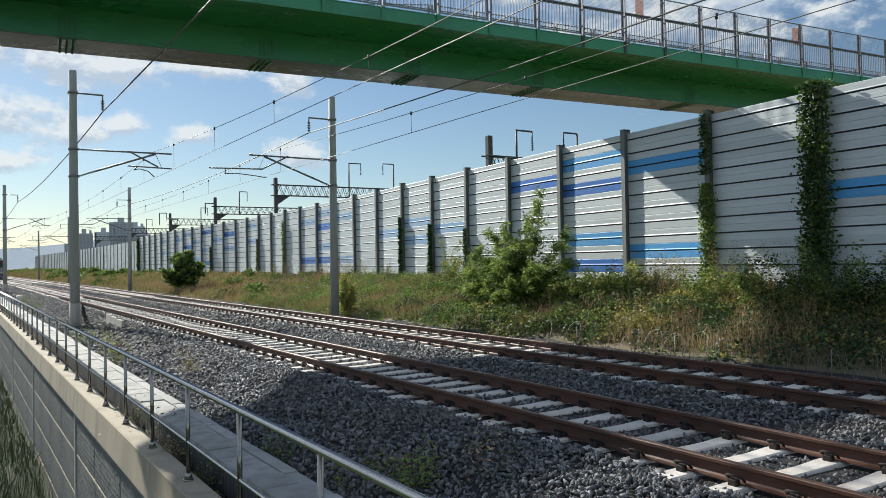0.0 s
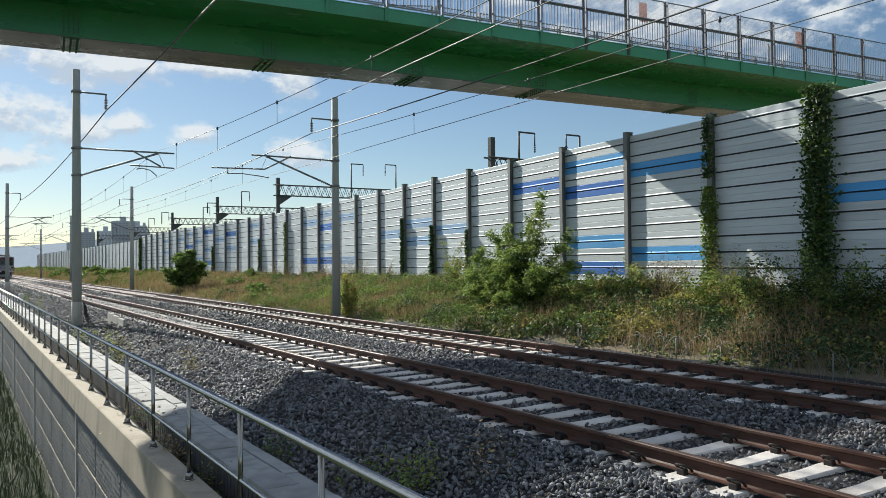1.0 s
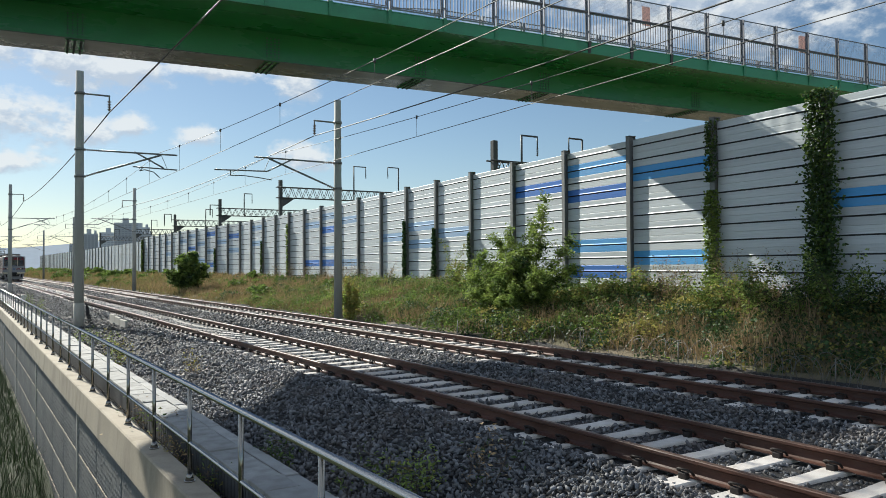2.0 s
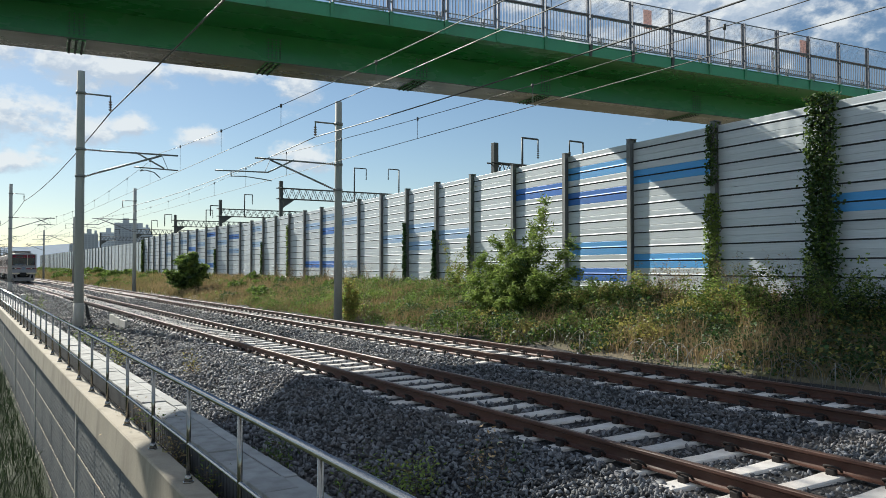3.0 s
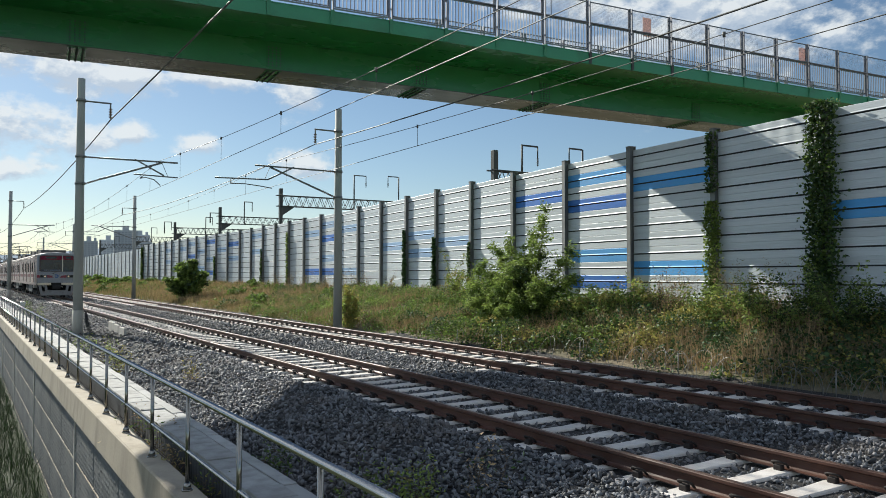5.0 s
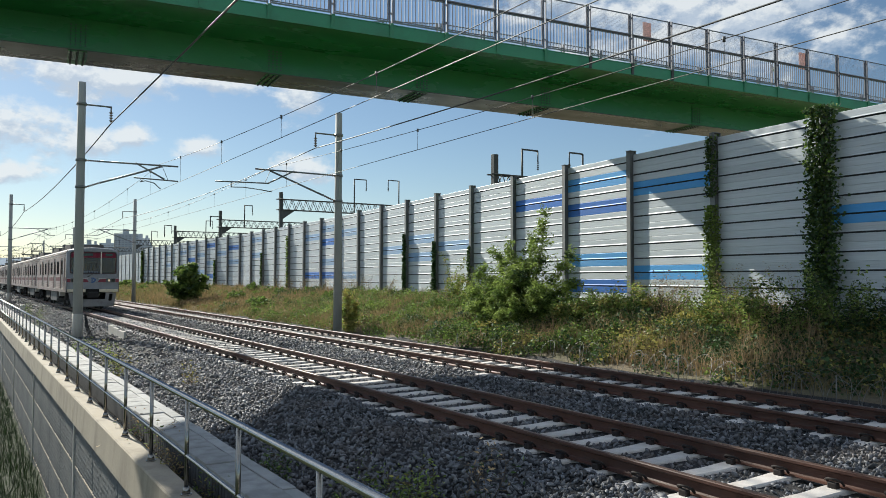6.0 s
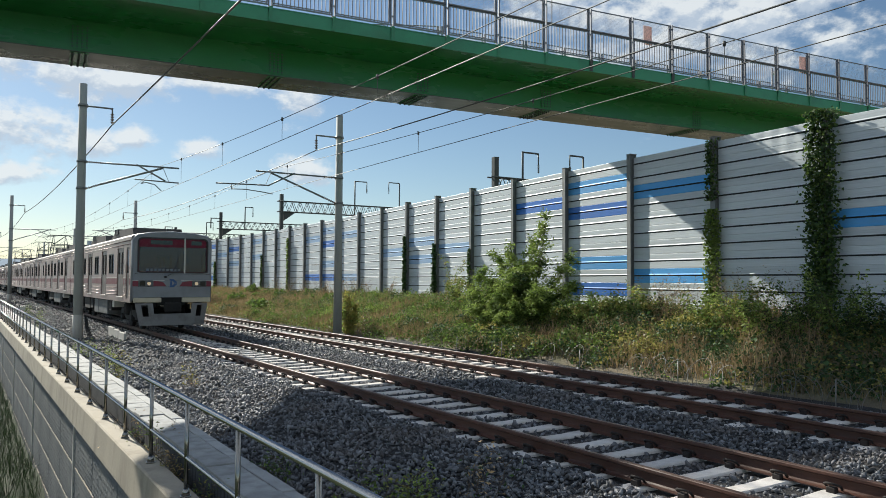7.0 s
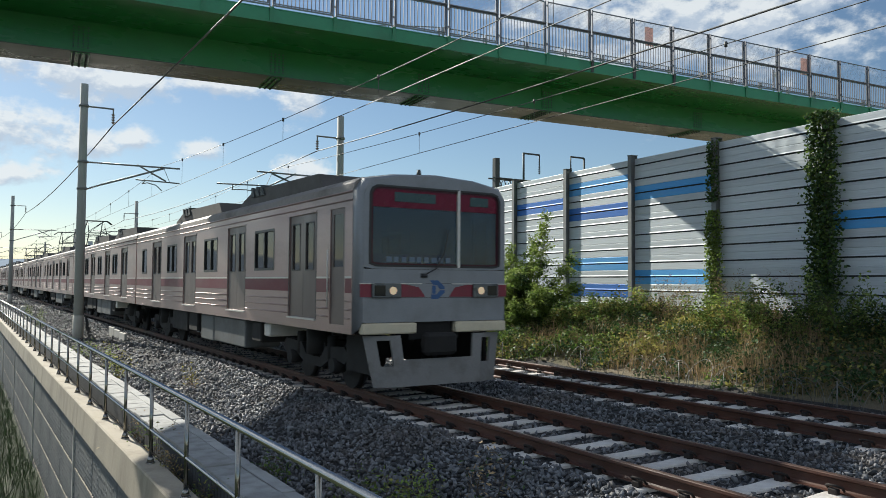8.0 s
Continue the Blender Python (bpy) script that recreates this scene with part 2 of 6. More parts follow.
WIRE = material("weathered wire", (0.10, 0.10, 0.095), 0.6, 0.5, vary=0.2)
PORCELAIN = material("insulator", (0.16, 0.12, 0.10), 0.25, vary=0.1)
GREEN = material("green girder paint", (0.028, 0.215, 0.045), 0.28, vary=0.12, scale=0.7, fine=12, bump=0.04, stain=(0.012, 0.10, 0.03), stain_amt=0.6, stain_scale=0.35, stretch=(0.4, 1, 1.5))
GREEN_EDGE = material("light green edge paint", (0.05, 0.27, 0.14), 0.5, vary=0.12, scale=1, fine=20, bump=0.05, stain=(0.04, 0.15, 0.08), stain_amt=0.5, stain_scale=0.8)
# Brown here stands in for sunlit ground mirrored in the green paint.
SOFFIT = material("girder underside with ground reflection", (0.075, 0.09, 0.055), 0.3, 0.4, vary=0.2, scale=0.9, fine=10, bump=0.06, stain=(0.02, 0.10, 0.04), stain_amt=0.9, stain_scale=0.2, stretch=(0.35, 1, 1))
FENCE_METAL = material("bridge fence metal", (0.19, 0.19, 0.215), 0.5, 0.35, vary=0.15)
PEACH = material("faded notice", (0.78, 0.60, 0.57), 0.7, vary=0.12, trans=0.35)
GRASS = material("grass blades", (0.135, 0.125, 0.045), 0.7, vary=0.3, scale=0.8, fine=8, bump=0, island=0.55, stain=(0.30, 0.23, 0.11), stain_amt=0.85, stain_scale=0.45, trans=0.4, cut=(0.38, 0.56))
DRY = material("dry stalks", (0.36, 0.26, 0.14), 0.8, vary=0.3, scale=2, fine=10, bump=0, island=0.45, trans=0.2)
LEAF = material("shrub leaves", (0.125, 0.19, 0.042), 0.65, vary=0.3, scale=2, fine=9, bump=0, island=0.5, trans=0.5)
LEAF_LIGHT = material("young leaves", (0.24, 0.32, 0.075), 0.65, vary=0.3, scale=2, fine=9, bump=0, island=0.45, trans=0.45)
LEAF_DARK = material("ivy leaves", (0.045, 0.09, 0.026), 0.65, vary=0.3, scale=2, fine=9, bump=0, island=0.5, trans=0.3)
LEAF_YELLOW = material("yellowing leaves", (0.30, 0.275, 0.075), 0.65, vary=0.3, scale=2, fine=9, bump=0, island=0.45, trans=0.4)
BARK = material("bark", (0.09, 0.07, 0.05), 0.9, vary=0.3, scale=8, fine=60, bump=0.5)
CREAM = material("pale line paint", (0.62, 0.60, 0.56), 0.5, vary=0.1)
# Blades and soil are coloured dark for the shade below the retaining wall.
SHADED_BLADES = material("shade-dark meadow blades", (0.022, 0.042, 0.013), 0.7, vary=0.3, scale=2, fine=9, bump=0, island=0.5, trans=0.2)
SHADED_SOIL = material("shaded meadow", (0.022, 0.034, 0.012), 0.95, vary=0.4, scale=1.5, fine=30, bump=0.8, dist=0.03)

# ---- the lie of the land: one sheet across the line ----
NEAR_X, FAR_X, GAUGE = 7.0, 11.1, 1.505
FAR_END = 420.0


def lerp_list(table, v):
    return float(np.interp(v, [p[0] for p in table], [p[1] for p in table]))


WALL_LINE = [(-40, 19.6), (0, 19.9), (12.5, 20.36), (20.8, 21.0), (28.5, 21.66), (36.5, 22.4), (44.5, 23.12), (56.5, 24.05), (64.5, 24.45), (72.5, 24.85), (80, 25.1), (92, 24.75), (108, 24.45), (130, 24.62), (160, 24.9), (200, 24.6), (420, 24.0)]


def wall_x(y):
    return lerp_list(WALL_LINE, y)


def ground_z(x, y):
    """Height of the earth: grass below the retaining wall, the ballast bed, the bank up to the noise barrier."""
    w = wall_x(y)
    prof = [(2.16, -3.7), (2.26, -0.72), (3.1, -0.62), (3.3, -0.5), (5.2, -0.19), (5.65, -0.175), (5.95, -0.225), (8.05, -0.225), (8.4, -0.185), (9.05, -0.2), (9.7, -0.185), (10.05, -0.225), (12.15, -0.225), (12.5, -0.19), (12.9, -0.24), (13.7, -0.55), (14.8, -0.72),
            (16.2, -0.35), (w - 1.2, 0.72), (w, 0.9), (w + 3, 0.8), (60, 0.4)]
    return lerp_list(prof, x)


def build_ground():
    xs = [-900, -200, -60, -25, -12, -6, -3, -1, 0.5, 1.6, 2.16, 2.26, 2.6, 3.1, 3.3, 3.9, 4.5, 5.2, 5.65, 5.95, 7.0, 8.05, 8.4, 9.05, 9.7, 10.05, 11.1, 12.15, 12.5, 12.9, 13.3, 13.7, 14.2, 14.8, 15.5, 16.2, 17, 18, 19, 20, 21, 22,
          23, 24, 26, 30, 60, 150, 400, 1500]
    ys = [-60, -25, -10] + [i * 1.0 for i in range(-5, 70)] + [70 + 4 * i for i in range(1, 30)] + [200, 240, 300, 420, 700, 1200, 2500]
    verts = []
    for y in ys:
        for x in xs:
            z = ground_z(x, y)
            if x < 2.2:
                z += 0.25 * noise.noise((x * 0.3, y * 0.3, 0)) + (0.0 if x > -25 else 0.0)
            if 14 < x < wall_x(y) - 0.3:
                z += 0.16 * noise.noise((x * 0.8, y * 0.6, 3))
            verts.append((x, y, z))
    n = len(xs)
    faces = [(j * n + i, j * n + i + 1, (j + 1) * n + i + 1, (j + 1) * n + i) for j in range(len(ys) - 1) for i in range(n - 1)]
    me = soup("ground", verts, faces, SOIL, True)
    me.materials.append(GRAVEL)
    me.materials.append(SHADED_SOIL)
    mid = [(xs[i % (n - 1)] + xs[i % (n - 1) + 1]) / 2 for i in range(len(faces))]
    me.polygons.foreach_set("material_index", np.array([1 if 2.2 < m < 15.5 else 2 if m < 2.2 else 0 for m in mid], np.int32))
    thing("ground", "earth bank and crushed stone bed under the railway", "ground", kind="structure", data=me)


build_ground()


# ---- the two tracks ----
def rail_profile():
    half = [(0.0, 0.0), (0.026, 0.0), (0.036, -0.008), (0.037, -0.036), (0.012, -0.052), (0.009, -0.10), (0.012, -0.140), (0.03, -0.155), (0.074, -0.163), (0.075, -0.174)]
    return half + [(-x, z) for x, z in reversed(half[1:])]


def build_rail(x, y0, y1, label):
    root = thing("rail", label, "rail", "running rails", at=pose(x, 0, 0))
    bm = bmesh.new()
    prism(bm, [(px, pz - 0.0015) for px, pz in rail_profile()], y0, y1)
    part("rail_body", bm, RAIL_RUST, root)
    bm = bmesh.new()
    prism(bm, [(-0.024, 0.001), (0.024, 0.001), (0.024, -0.001), (-0.024, -0.001)], y0, y1)
    part("running_surface", bm, RAIL_HEAD, root, "worn brown running surface")
    return root


for cx in (NEAR_X, FAR_X):
    for side in (-1, 1):
        build_rail(cx + side * GAUGE / 2, -20, FAR_END, "rusty brown steel rail on concrete sleepers")

SLEEPER_STEP = 0.62


def sleeper_mesh():
    bm = bmesh.new()
    L, zt = 1.24, -0.178
    secs = [(-L, 0.15, 0.11, zt - 0.01), (-0.62, 0.15, 0.115, zt), (-0.25, 0.13, 0.10, zt - 0.012), (0.25, 0.13, 0.10, zt - 0.012), (0.62, 0.15, 0.115, zt), (L, 0.15, 0.11, zt - 0.01)]
    rings = []
    for x, wb, wt, z in secs:
        rings.append([bm.verts.new(p) for p in ((x, -wb, -0.4), (x, wb, -0.4), (x, wt + 0.01, z - 0.015), (x, wt - 0.005, z), (x, -wt + 0.005, z), (x, -wt - 0.01, z - 0.015))])
    for a, b in zip(rings, rings[1:]):
        for k in range(6):
            bm.faces.new((a[k], a[(k + 1) % 6], b[(k + 1) % 6], b[k]))
    bm.faces.new(rings[0][::-1])
    bm.faces.new(rings[-1])
    bmesh.ops.recalc_face_normals(bm, faces=bm.faces[:])
    return bm


def clip_mesh():
    """A rail fastener: shoulder block with a bent spring clip on it."""
    bm = bmesh.new()
    box(bm, 0.075, 0.135, -0.035, 0.035, -0.18, -0.125, 0.008)
    path_tube(bm, [(0.05, -0.06, -0.15), (0.10, -0.06, -0.115), (0.13, -0.025, -0.10), (0.12, 0.025, -0.10), (0.09, 0.055, -0.115), (0.05, 0.05, -0.148)], 0.011, 5)
    return bm


def build_sleepers():
    body, clip = mesh_of(sleeper_mesh(), SLEEPER, "sleeper"), mesh_of(clip_mesh(), CLIP, "rail_clip")
    for cx, y_from, near in ((NEAR_X, 1.0, 95), (FAR_X, 4.0, 85)):
        first = None
        for i in range(near):
            m = pose(cx + random.uniform(-0.01, 0.01), y_from + i * SLEEPER_STEP, random.uniform(-0.004, 0.0), 0, 0, random.uniform(-0.3, 0.3))
            if first is None:
                first = thing("sleeper", "pale prestressed concrete railway sleeper bedded in crushed stone", "railway sleeper", "sleepers of the near track" if near == 95 else "sleepers of the far track", at=m)
                part("sleeper_body", body, SLEEPER, first)
                for rx in (-GAUGE / 2, GAUGE / 2):
                    for turn in (0, 180):
                        c = part("rail_clip", clip, CLIP, first, "dark steel rail fastener")
                        c.matrix_local = pose(rx, 0, 0, 0, 0, turn) @ Matrix.Translation((0, 0, 0.045)) @ Matrix.Diagonal((1.15, 1.45, 1.3, 1))
            else:
                copy_thing(first, m)
        # the rest of the track, running away to the distance
        base = np.array([v.co for v in body.vertices])
        fb = [tuple(p.vertices) for p in body.polygons if len(p.vertices) == 4]
        vs, fs = [], []
        y = y_from + near * SLEEPER_STEP
        while y < 330:
            o = len(vs) * len(base)
            vs.append(base + (cx, y, 0))
            fs += [tuple(i + o for i in f) for f in fb]
            y += SLEEPER_STEP
        y = y_from - SLEEPER_STEP
        while y > -15:
            o = len(vs) * len(base)
            vs.append(base + (cx, y, 0))
            fs += [tuple(i + o for i in f) for f in fb]
            y -= SLEEPER_STEP
        thing("sleepers", "concrete sleepers of the track running into the distance", "railway sleepers", kind="stuff", data=soup("sleepers", np.concatenate(vs), fs, SLEEPER))


build_sleepers()

# ---- noise barrier: steel posts with aluminium panels between them ----
TOP, ROW, BAY, ROWS = 6.52, 0.51, 4.0, 11
POST_Y0 = 12.55
# painted rows by bay, counted from the bay that starts at y = POST_Y0 (s: sky, b: deep, p: faded)
PAINT = {-1: {6: "s"}, 1: {3: "s", 9: "s"}, 2: {2: "s", 4: "b", 8: "s", 10: "b"}, 3: {3: "b"}, 5: {6: "p"}, 6: {5: "p", 7: "p"}, 7: {6: "p"}, 9: {3: "p", 9: "p"}, 10: {2: "p", 4: "b", 7: "p", 9: "b"}, 11: {3: "p", 9: "b"},
         15: {2: "p", 5: "p"}, 17: {3: "b", 6: "p"}, 18: {4: "p"}, 19: {2: "b", 6: "p", 9: "b"}, 20: {4: "p", 8: "p"}, 21: {2: "p", 5: "b", 9: "p"}, 22: {3: "p", 7: "b"}, 24: {3: "p", 6: "p"}}


def panel_profile(h):
    """Front towards -x: a louvre slot across the middle under a small hood, a narrow sill below it, a close joint above."""
    return [(0.0, 0.0), (-0.046, 0.0), (-0.052, 0.008), (-0.05, h * 0.45), (-0.042, h * 0.462), (-0.034, h * 0.465), (-0.006, h * 0.465), (-0.006, h * 0.535), (-0.062, h * 0.55), (-0.064, h * 0.575), (-0.052, h * 0.63), (-0.05, h - 0.012), (-0.044, h - 0.003), (0.04, h - 0.003), (0.04, 0.0)]


def bay_frame(k):
    """Start, length and heading of bay k."""
    a = Vector((wall_x(POST_Y0 + k * BAY), POST_Y0 + k * BAY, 0))
    b = Vector((wall_x(POST_Y0 + (k + 1) * BAY), POST_Y0 + (k + 1) * BAY, 0))
    d = b - a
    return a, d.length, -math.degrees(math.atan2(d.x, d.y))


def build_barrier():
    wall = thing("noise_barrier", "tall grey louvred aluminium noise barrier with blue painted rows on steel posts", "noise barrier", kind="structure")
    mats = {"": PANEL_GREY, "s": PANEL_SKY, "b": PANEL_BLUE, "p": PANEL_PALE}
    meshes = {}
    for key, m in mats.items():
        bm = bmesh.new()
        prism(bm, panel_profile(ROW), 0.06, BAY - 0.06)
        # slot faces get the dark shade colour
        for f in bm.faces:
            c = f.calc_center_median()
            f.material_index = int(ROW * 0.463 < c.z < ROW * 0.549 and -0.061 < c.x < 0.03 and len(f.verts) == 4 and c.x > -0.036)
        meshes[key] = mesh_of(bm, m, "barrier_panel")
        meshes[key].materials.append(SLOT_SHADE)
    bm = bmesh.new()
    # an H-beam post with a cap plate
    box(bm, -0.20, -0.186, -0.10, 0.10, -1.2, TOP + 0.12)
    box(bm, 0.088, 0.10, -0.09, 0.09, -1.2, TOP + 0.12)
    box(bm, -0.186, 0.088, -0.005, 0.005, -1.2, TOP + 0.12)
    box(bm, -0.21, 0.11, -0.11, 0.11, TOP + 0.12, TOP + 0.14)
    post = mesh_of(bm, POST_STEEL, "barrier_post")
    bm = bmesh.new()
    box(bm, -0.12, 0.12, 0, BAY, -0.4, TOP - ROW * ROWS - 0.004)
    foot = mesh_of(bm, CONCRETE, "barrier_footing")
    far_v, far_f, far_m = [], [], []
    for k in range(-4, 30):
        a, length, head = bay_frame(k)
        p = part("barrier_post", post, POST_STEEL, wall)
        p.matrix_world = pose(a.x, a.y, 0, 0, 0, head)
        f = part("barrier_footing", foot, CONCRETE, wall)
        f.matrix_world = pose(a.x, a.y, 0, 0, 0, head)
        if k == 29:
            continue
        for r in range(ROWS):
            kind = PAINT.get(k, {}).get(r + 1, "")
            o = part("barrier_panel", meshes[kind], mats[kind], wall)
            o.matrix_world = pose(a.x + 0.04, a.y, TOP - ROW * (r + 1), 0, random.uniform(-0.25, 0.25), head)
    # the lower stretch beyond, a panel less high
    bm = bmesh.new()
    for k in range(29, 74):
        y = POST_Y0 + k * BAY
        top = TOP - ROW
        x = wall_x(y)
        for r in range(int((top - 1.0) / ROW)):
            z = top - (r + 1) * ROW
            prism_at = [(px + x, pz + z) for px, pz in panel_profile(ROW)]
            vs = [[bm.verts.new((q[0], t, q[1])) for q in prism_at] for t in (y + 0.06, y + BAY - 0.06)]
            for i in range(len(prism_at) - 1):
                bm.faces.new((vs[0][i], vs[1][i], vs[1][i + 1], vs[0][i + 1]))
        box(bm, x - 0.11, x + 0.11, y, y + BAY, -0.4, top - int((top - 1.0) / ROW) * ROW - 0.004)
    part("far_panels", bm, PANEL_GREY, wall)
    bm = bmesh.new()
    for k in range(30, 75):
        y = POST_Y0 + k * BAY
        box(bm, wall_x(y) - 0.15, wall_x(y) + 0.1, y - 0.09, y + 0.09, -0.5, TOP - ROW + 0.1)
    part("far_posts", bm, POST_STEEL, wall)


# ---- retaining wall with coping, stainless railing ----
RAIL_Y0, RAIL_STEP, RAIL_X, COPE_Z = 5.18, 1.87, 2.2, -0.45


def build_retaining_wall():
    wall = thing("retaining_wall", "precast concrete retaining wall with smooth pale coping and textured panels", "retaining wall", kind="structure")
    prof = [(2.33, -1.0), (2.33, COPE_Z - 0.01), (2.32, COPE_Z), (2.05, COPE_Z), (2.03, COPE_Z - 0.02), (2.0, -0.93), (2.0, -0.95), (2.06, -0.95), (2.06, -1.0)]
    bm = bmesh.new()
    prism(bm, prof, 0, 9.98)
    mesh = mesh_of(bm, COPING, "coping")
    for i in range(-1, 30):
        c = part("coping", mesh, COPING, wall)
        c.location = (0, 7.4 + (i - 1) * 10.0, 0)
    # facing panels with a split-stone relief
    rng = np.random.RandomState(3)
    nx, nz, L, Hh = 64, 27, 2.5, 0.845
    g = rng.rand(nz + 1, nx + 1)
    ys, zs = np.linspace(0.006, L - 0.006, nx + 1), np.linspace(0, Hh, nz + 1)
    vs, fs = [], []
    for j in range(nz + 1):
        for i in range(nx + 1):
            edge = i in (0, nx) or j in (0, nz)
            stud = j % 3 == 1 and (i + 2 * (j // 3)) % 4 == 0 and g[j, i] < 0.8
            relief = -0.012 if edge else 0.006 + 0.004 * g[j, i] + (0.012 + 0.022 * g[j, i] if stud else 0.0)
            vs.append((-relief, ys[i], zs[j]))
    for j in range(nz):
        for i in range(nx):
            a = j * (nx + 1) + i
            fs.append((a, a + nx + 1, a + nx + 2, a + 1))
    me = soup("facing_panel", vs, fs, FACING)
    bm = bmesh.new()
    box(bm, 2.055, 2.1, -10, 120, -0.012, 0.012, 0.004)
    ledge = mesh_of(bm, COPING, "course_joint")
    for row in range(4):
        for i in range(-1, 38):
            p = part("facing_panel", me, FACING, wall)
            p.location = (2.075, 7.4 + (i - 3) * 2.5, -1.80 - 0.87 * row)
        part("course_joint", ledge, COPING, wall, "pale mortar course between facing panels").location = (0, 0, -1.813 - 0.87 * row)
    bm = bmesh.new()
    box(bm, 2.035, 2.1, -0.05, 0.05, -4.9, -0.955, 0.01)
    strip_me = mesh_of(bm, CONCRETE, "joint_strip")
    for i in range(8):
        o = part("joint_strip", strip_me, CONCRETE, wall)
        o.location = (0, 7.4 + i * 10.0, 0)
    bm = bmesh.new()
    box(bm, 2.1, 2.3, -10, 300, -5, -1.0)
    part("wall_core", bm, GAP_SHADE, wall)


def build_railing():
    root = thing("guard_railing", "polished stainless steel tube railing on a concrete coping", "railing")
    bm = bmesh.new()
    tube(bm, (0, 0, COPE_Z + 0.02), (0, 0, 0.60), 0.024, n=12)
    post = mesh_of(bm, POST_STAINLESS, "post")
    bm = bmesh.new()
    tube(bm, (0, 0, COPE_Z), (0, 0, COPE_Z + 0.016), 0.06, n=14)
    tube(bm, (0, 0, COPE_Z + 0.016), (0, 0, COPE_Z + 0.09), 0.05, 0.028, n=14)
    shoe = mesh_of(bm, POST_STAINLESS, "base_cover")
    for i in range(-3, 75):
        p = part("post", post, POST_STAINLESS, root)
        p.location = (RAIL_X, RAIL_Y0 + i * RAIL_STEP, 0)
        s = part("base_cover", shoe, POST_STAINLESS, p, "flared stainless base cover")
    for z, r in ((0.62, 0.033), (-0.02, 0.02)):
        bm = bmesh.new()
        tube(bm, (RAIL_X, -6, z), (RAIL_X, 145, z), r, n=14)
        part("top_rail" if z > 0 else "lower_rail", bm, STAINLESS, root)


def build_duct():
    root = thing("cable_duct", "concrete cable trough with grey lids beside the ballast", "cable trough")
    bm = bmesh.new()
    box(bm, 2.57, 2.95, 0, 0.495, -0.335, -0.28, 0.006)
    lid = mesh_of(bm, LID, "lid")
    bm = bmesh.new()
    box(bm, 2.97, 3.13, 0, 0.99, -0.62, -0.285, 0.006)
    kerb = mesh_of(bm, LID, "edge_block")
    bm = bmesh.new()
    box(bm, 2.575, 2.592, 0, 0.10, -0.66, -0.34, 0.004)
    rib = mesh_of(bm, GAP_SHADE, "side_rib")
    for i in range(-4, 150):
        o = part("lid", lid, LID, root)
        o.matrix_local = pose(random.uniform(-0.004, 0.004), 3 + i * 0.5, random.uniform(-0.003, 0.003), 0, random.uniform(-0.2, 0.2), 0)
        if i % 2 == 0:
            o = part("edge_block", kerb, LID, root)
            o.matrix_local = pose(random.uniform(-0.006, 0.006), 3 + i * 0.5, random.uniform(-0.004, 0.002), 0, random.uniform(-0.2, 0.2), 0)
        if i < 50:
            for k in range(4):
                o = part("side_rib", rib, GAP_SHADE, root)
                o.location = (0, 3 + i * 0.5 + k * 0.125, 0)
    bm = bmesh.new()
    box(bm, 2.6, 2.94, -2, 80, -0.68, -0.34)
    part("trough", bm, GAP_SHADE, root, "trough body in gap-shade colour")


build_retaining_wall()
build_railing()
build_duct()

# ---- catenary: poles with cantilevers, wires ----
POLES_NEAR = [(4.0, 33.6, 9.72), (4.0, 83.0, 9.75), (4.0, 133.0, 9.7), (4.0, 183.0, 9.7), (4.0, -15.0, 9.7)]
POLES_FAR = [(14.1, 31.4, 9.24), (14.1, 78.2, 9.45), (14.1, 124.4, 9.3), (14.1, 172.0, 9.3), (14.1, -16.0, 9.3)]


def insulator(bm, a, b, n=7, r=0.055):
    a, b = Vector(a), Vector(b)
    tube(bm, a, b, 0.018, n=6)
    for i in range(n):
        p = a + (b - a) * ((i + 0.2) / n)
        q = a + (b - a) * ((i + 0.75) / n)
        tube(bm, p, q, r, r * 0.45, n=10)


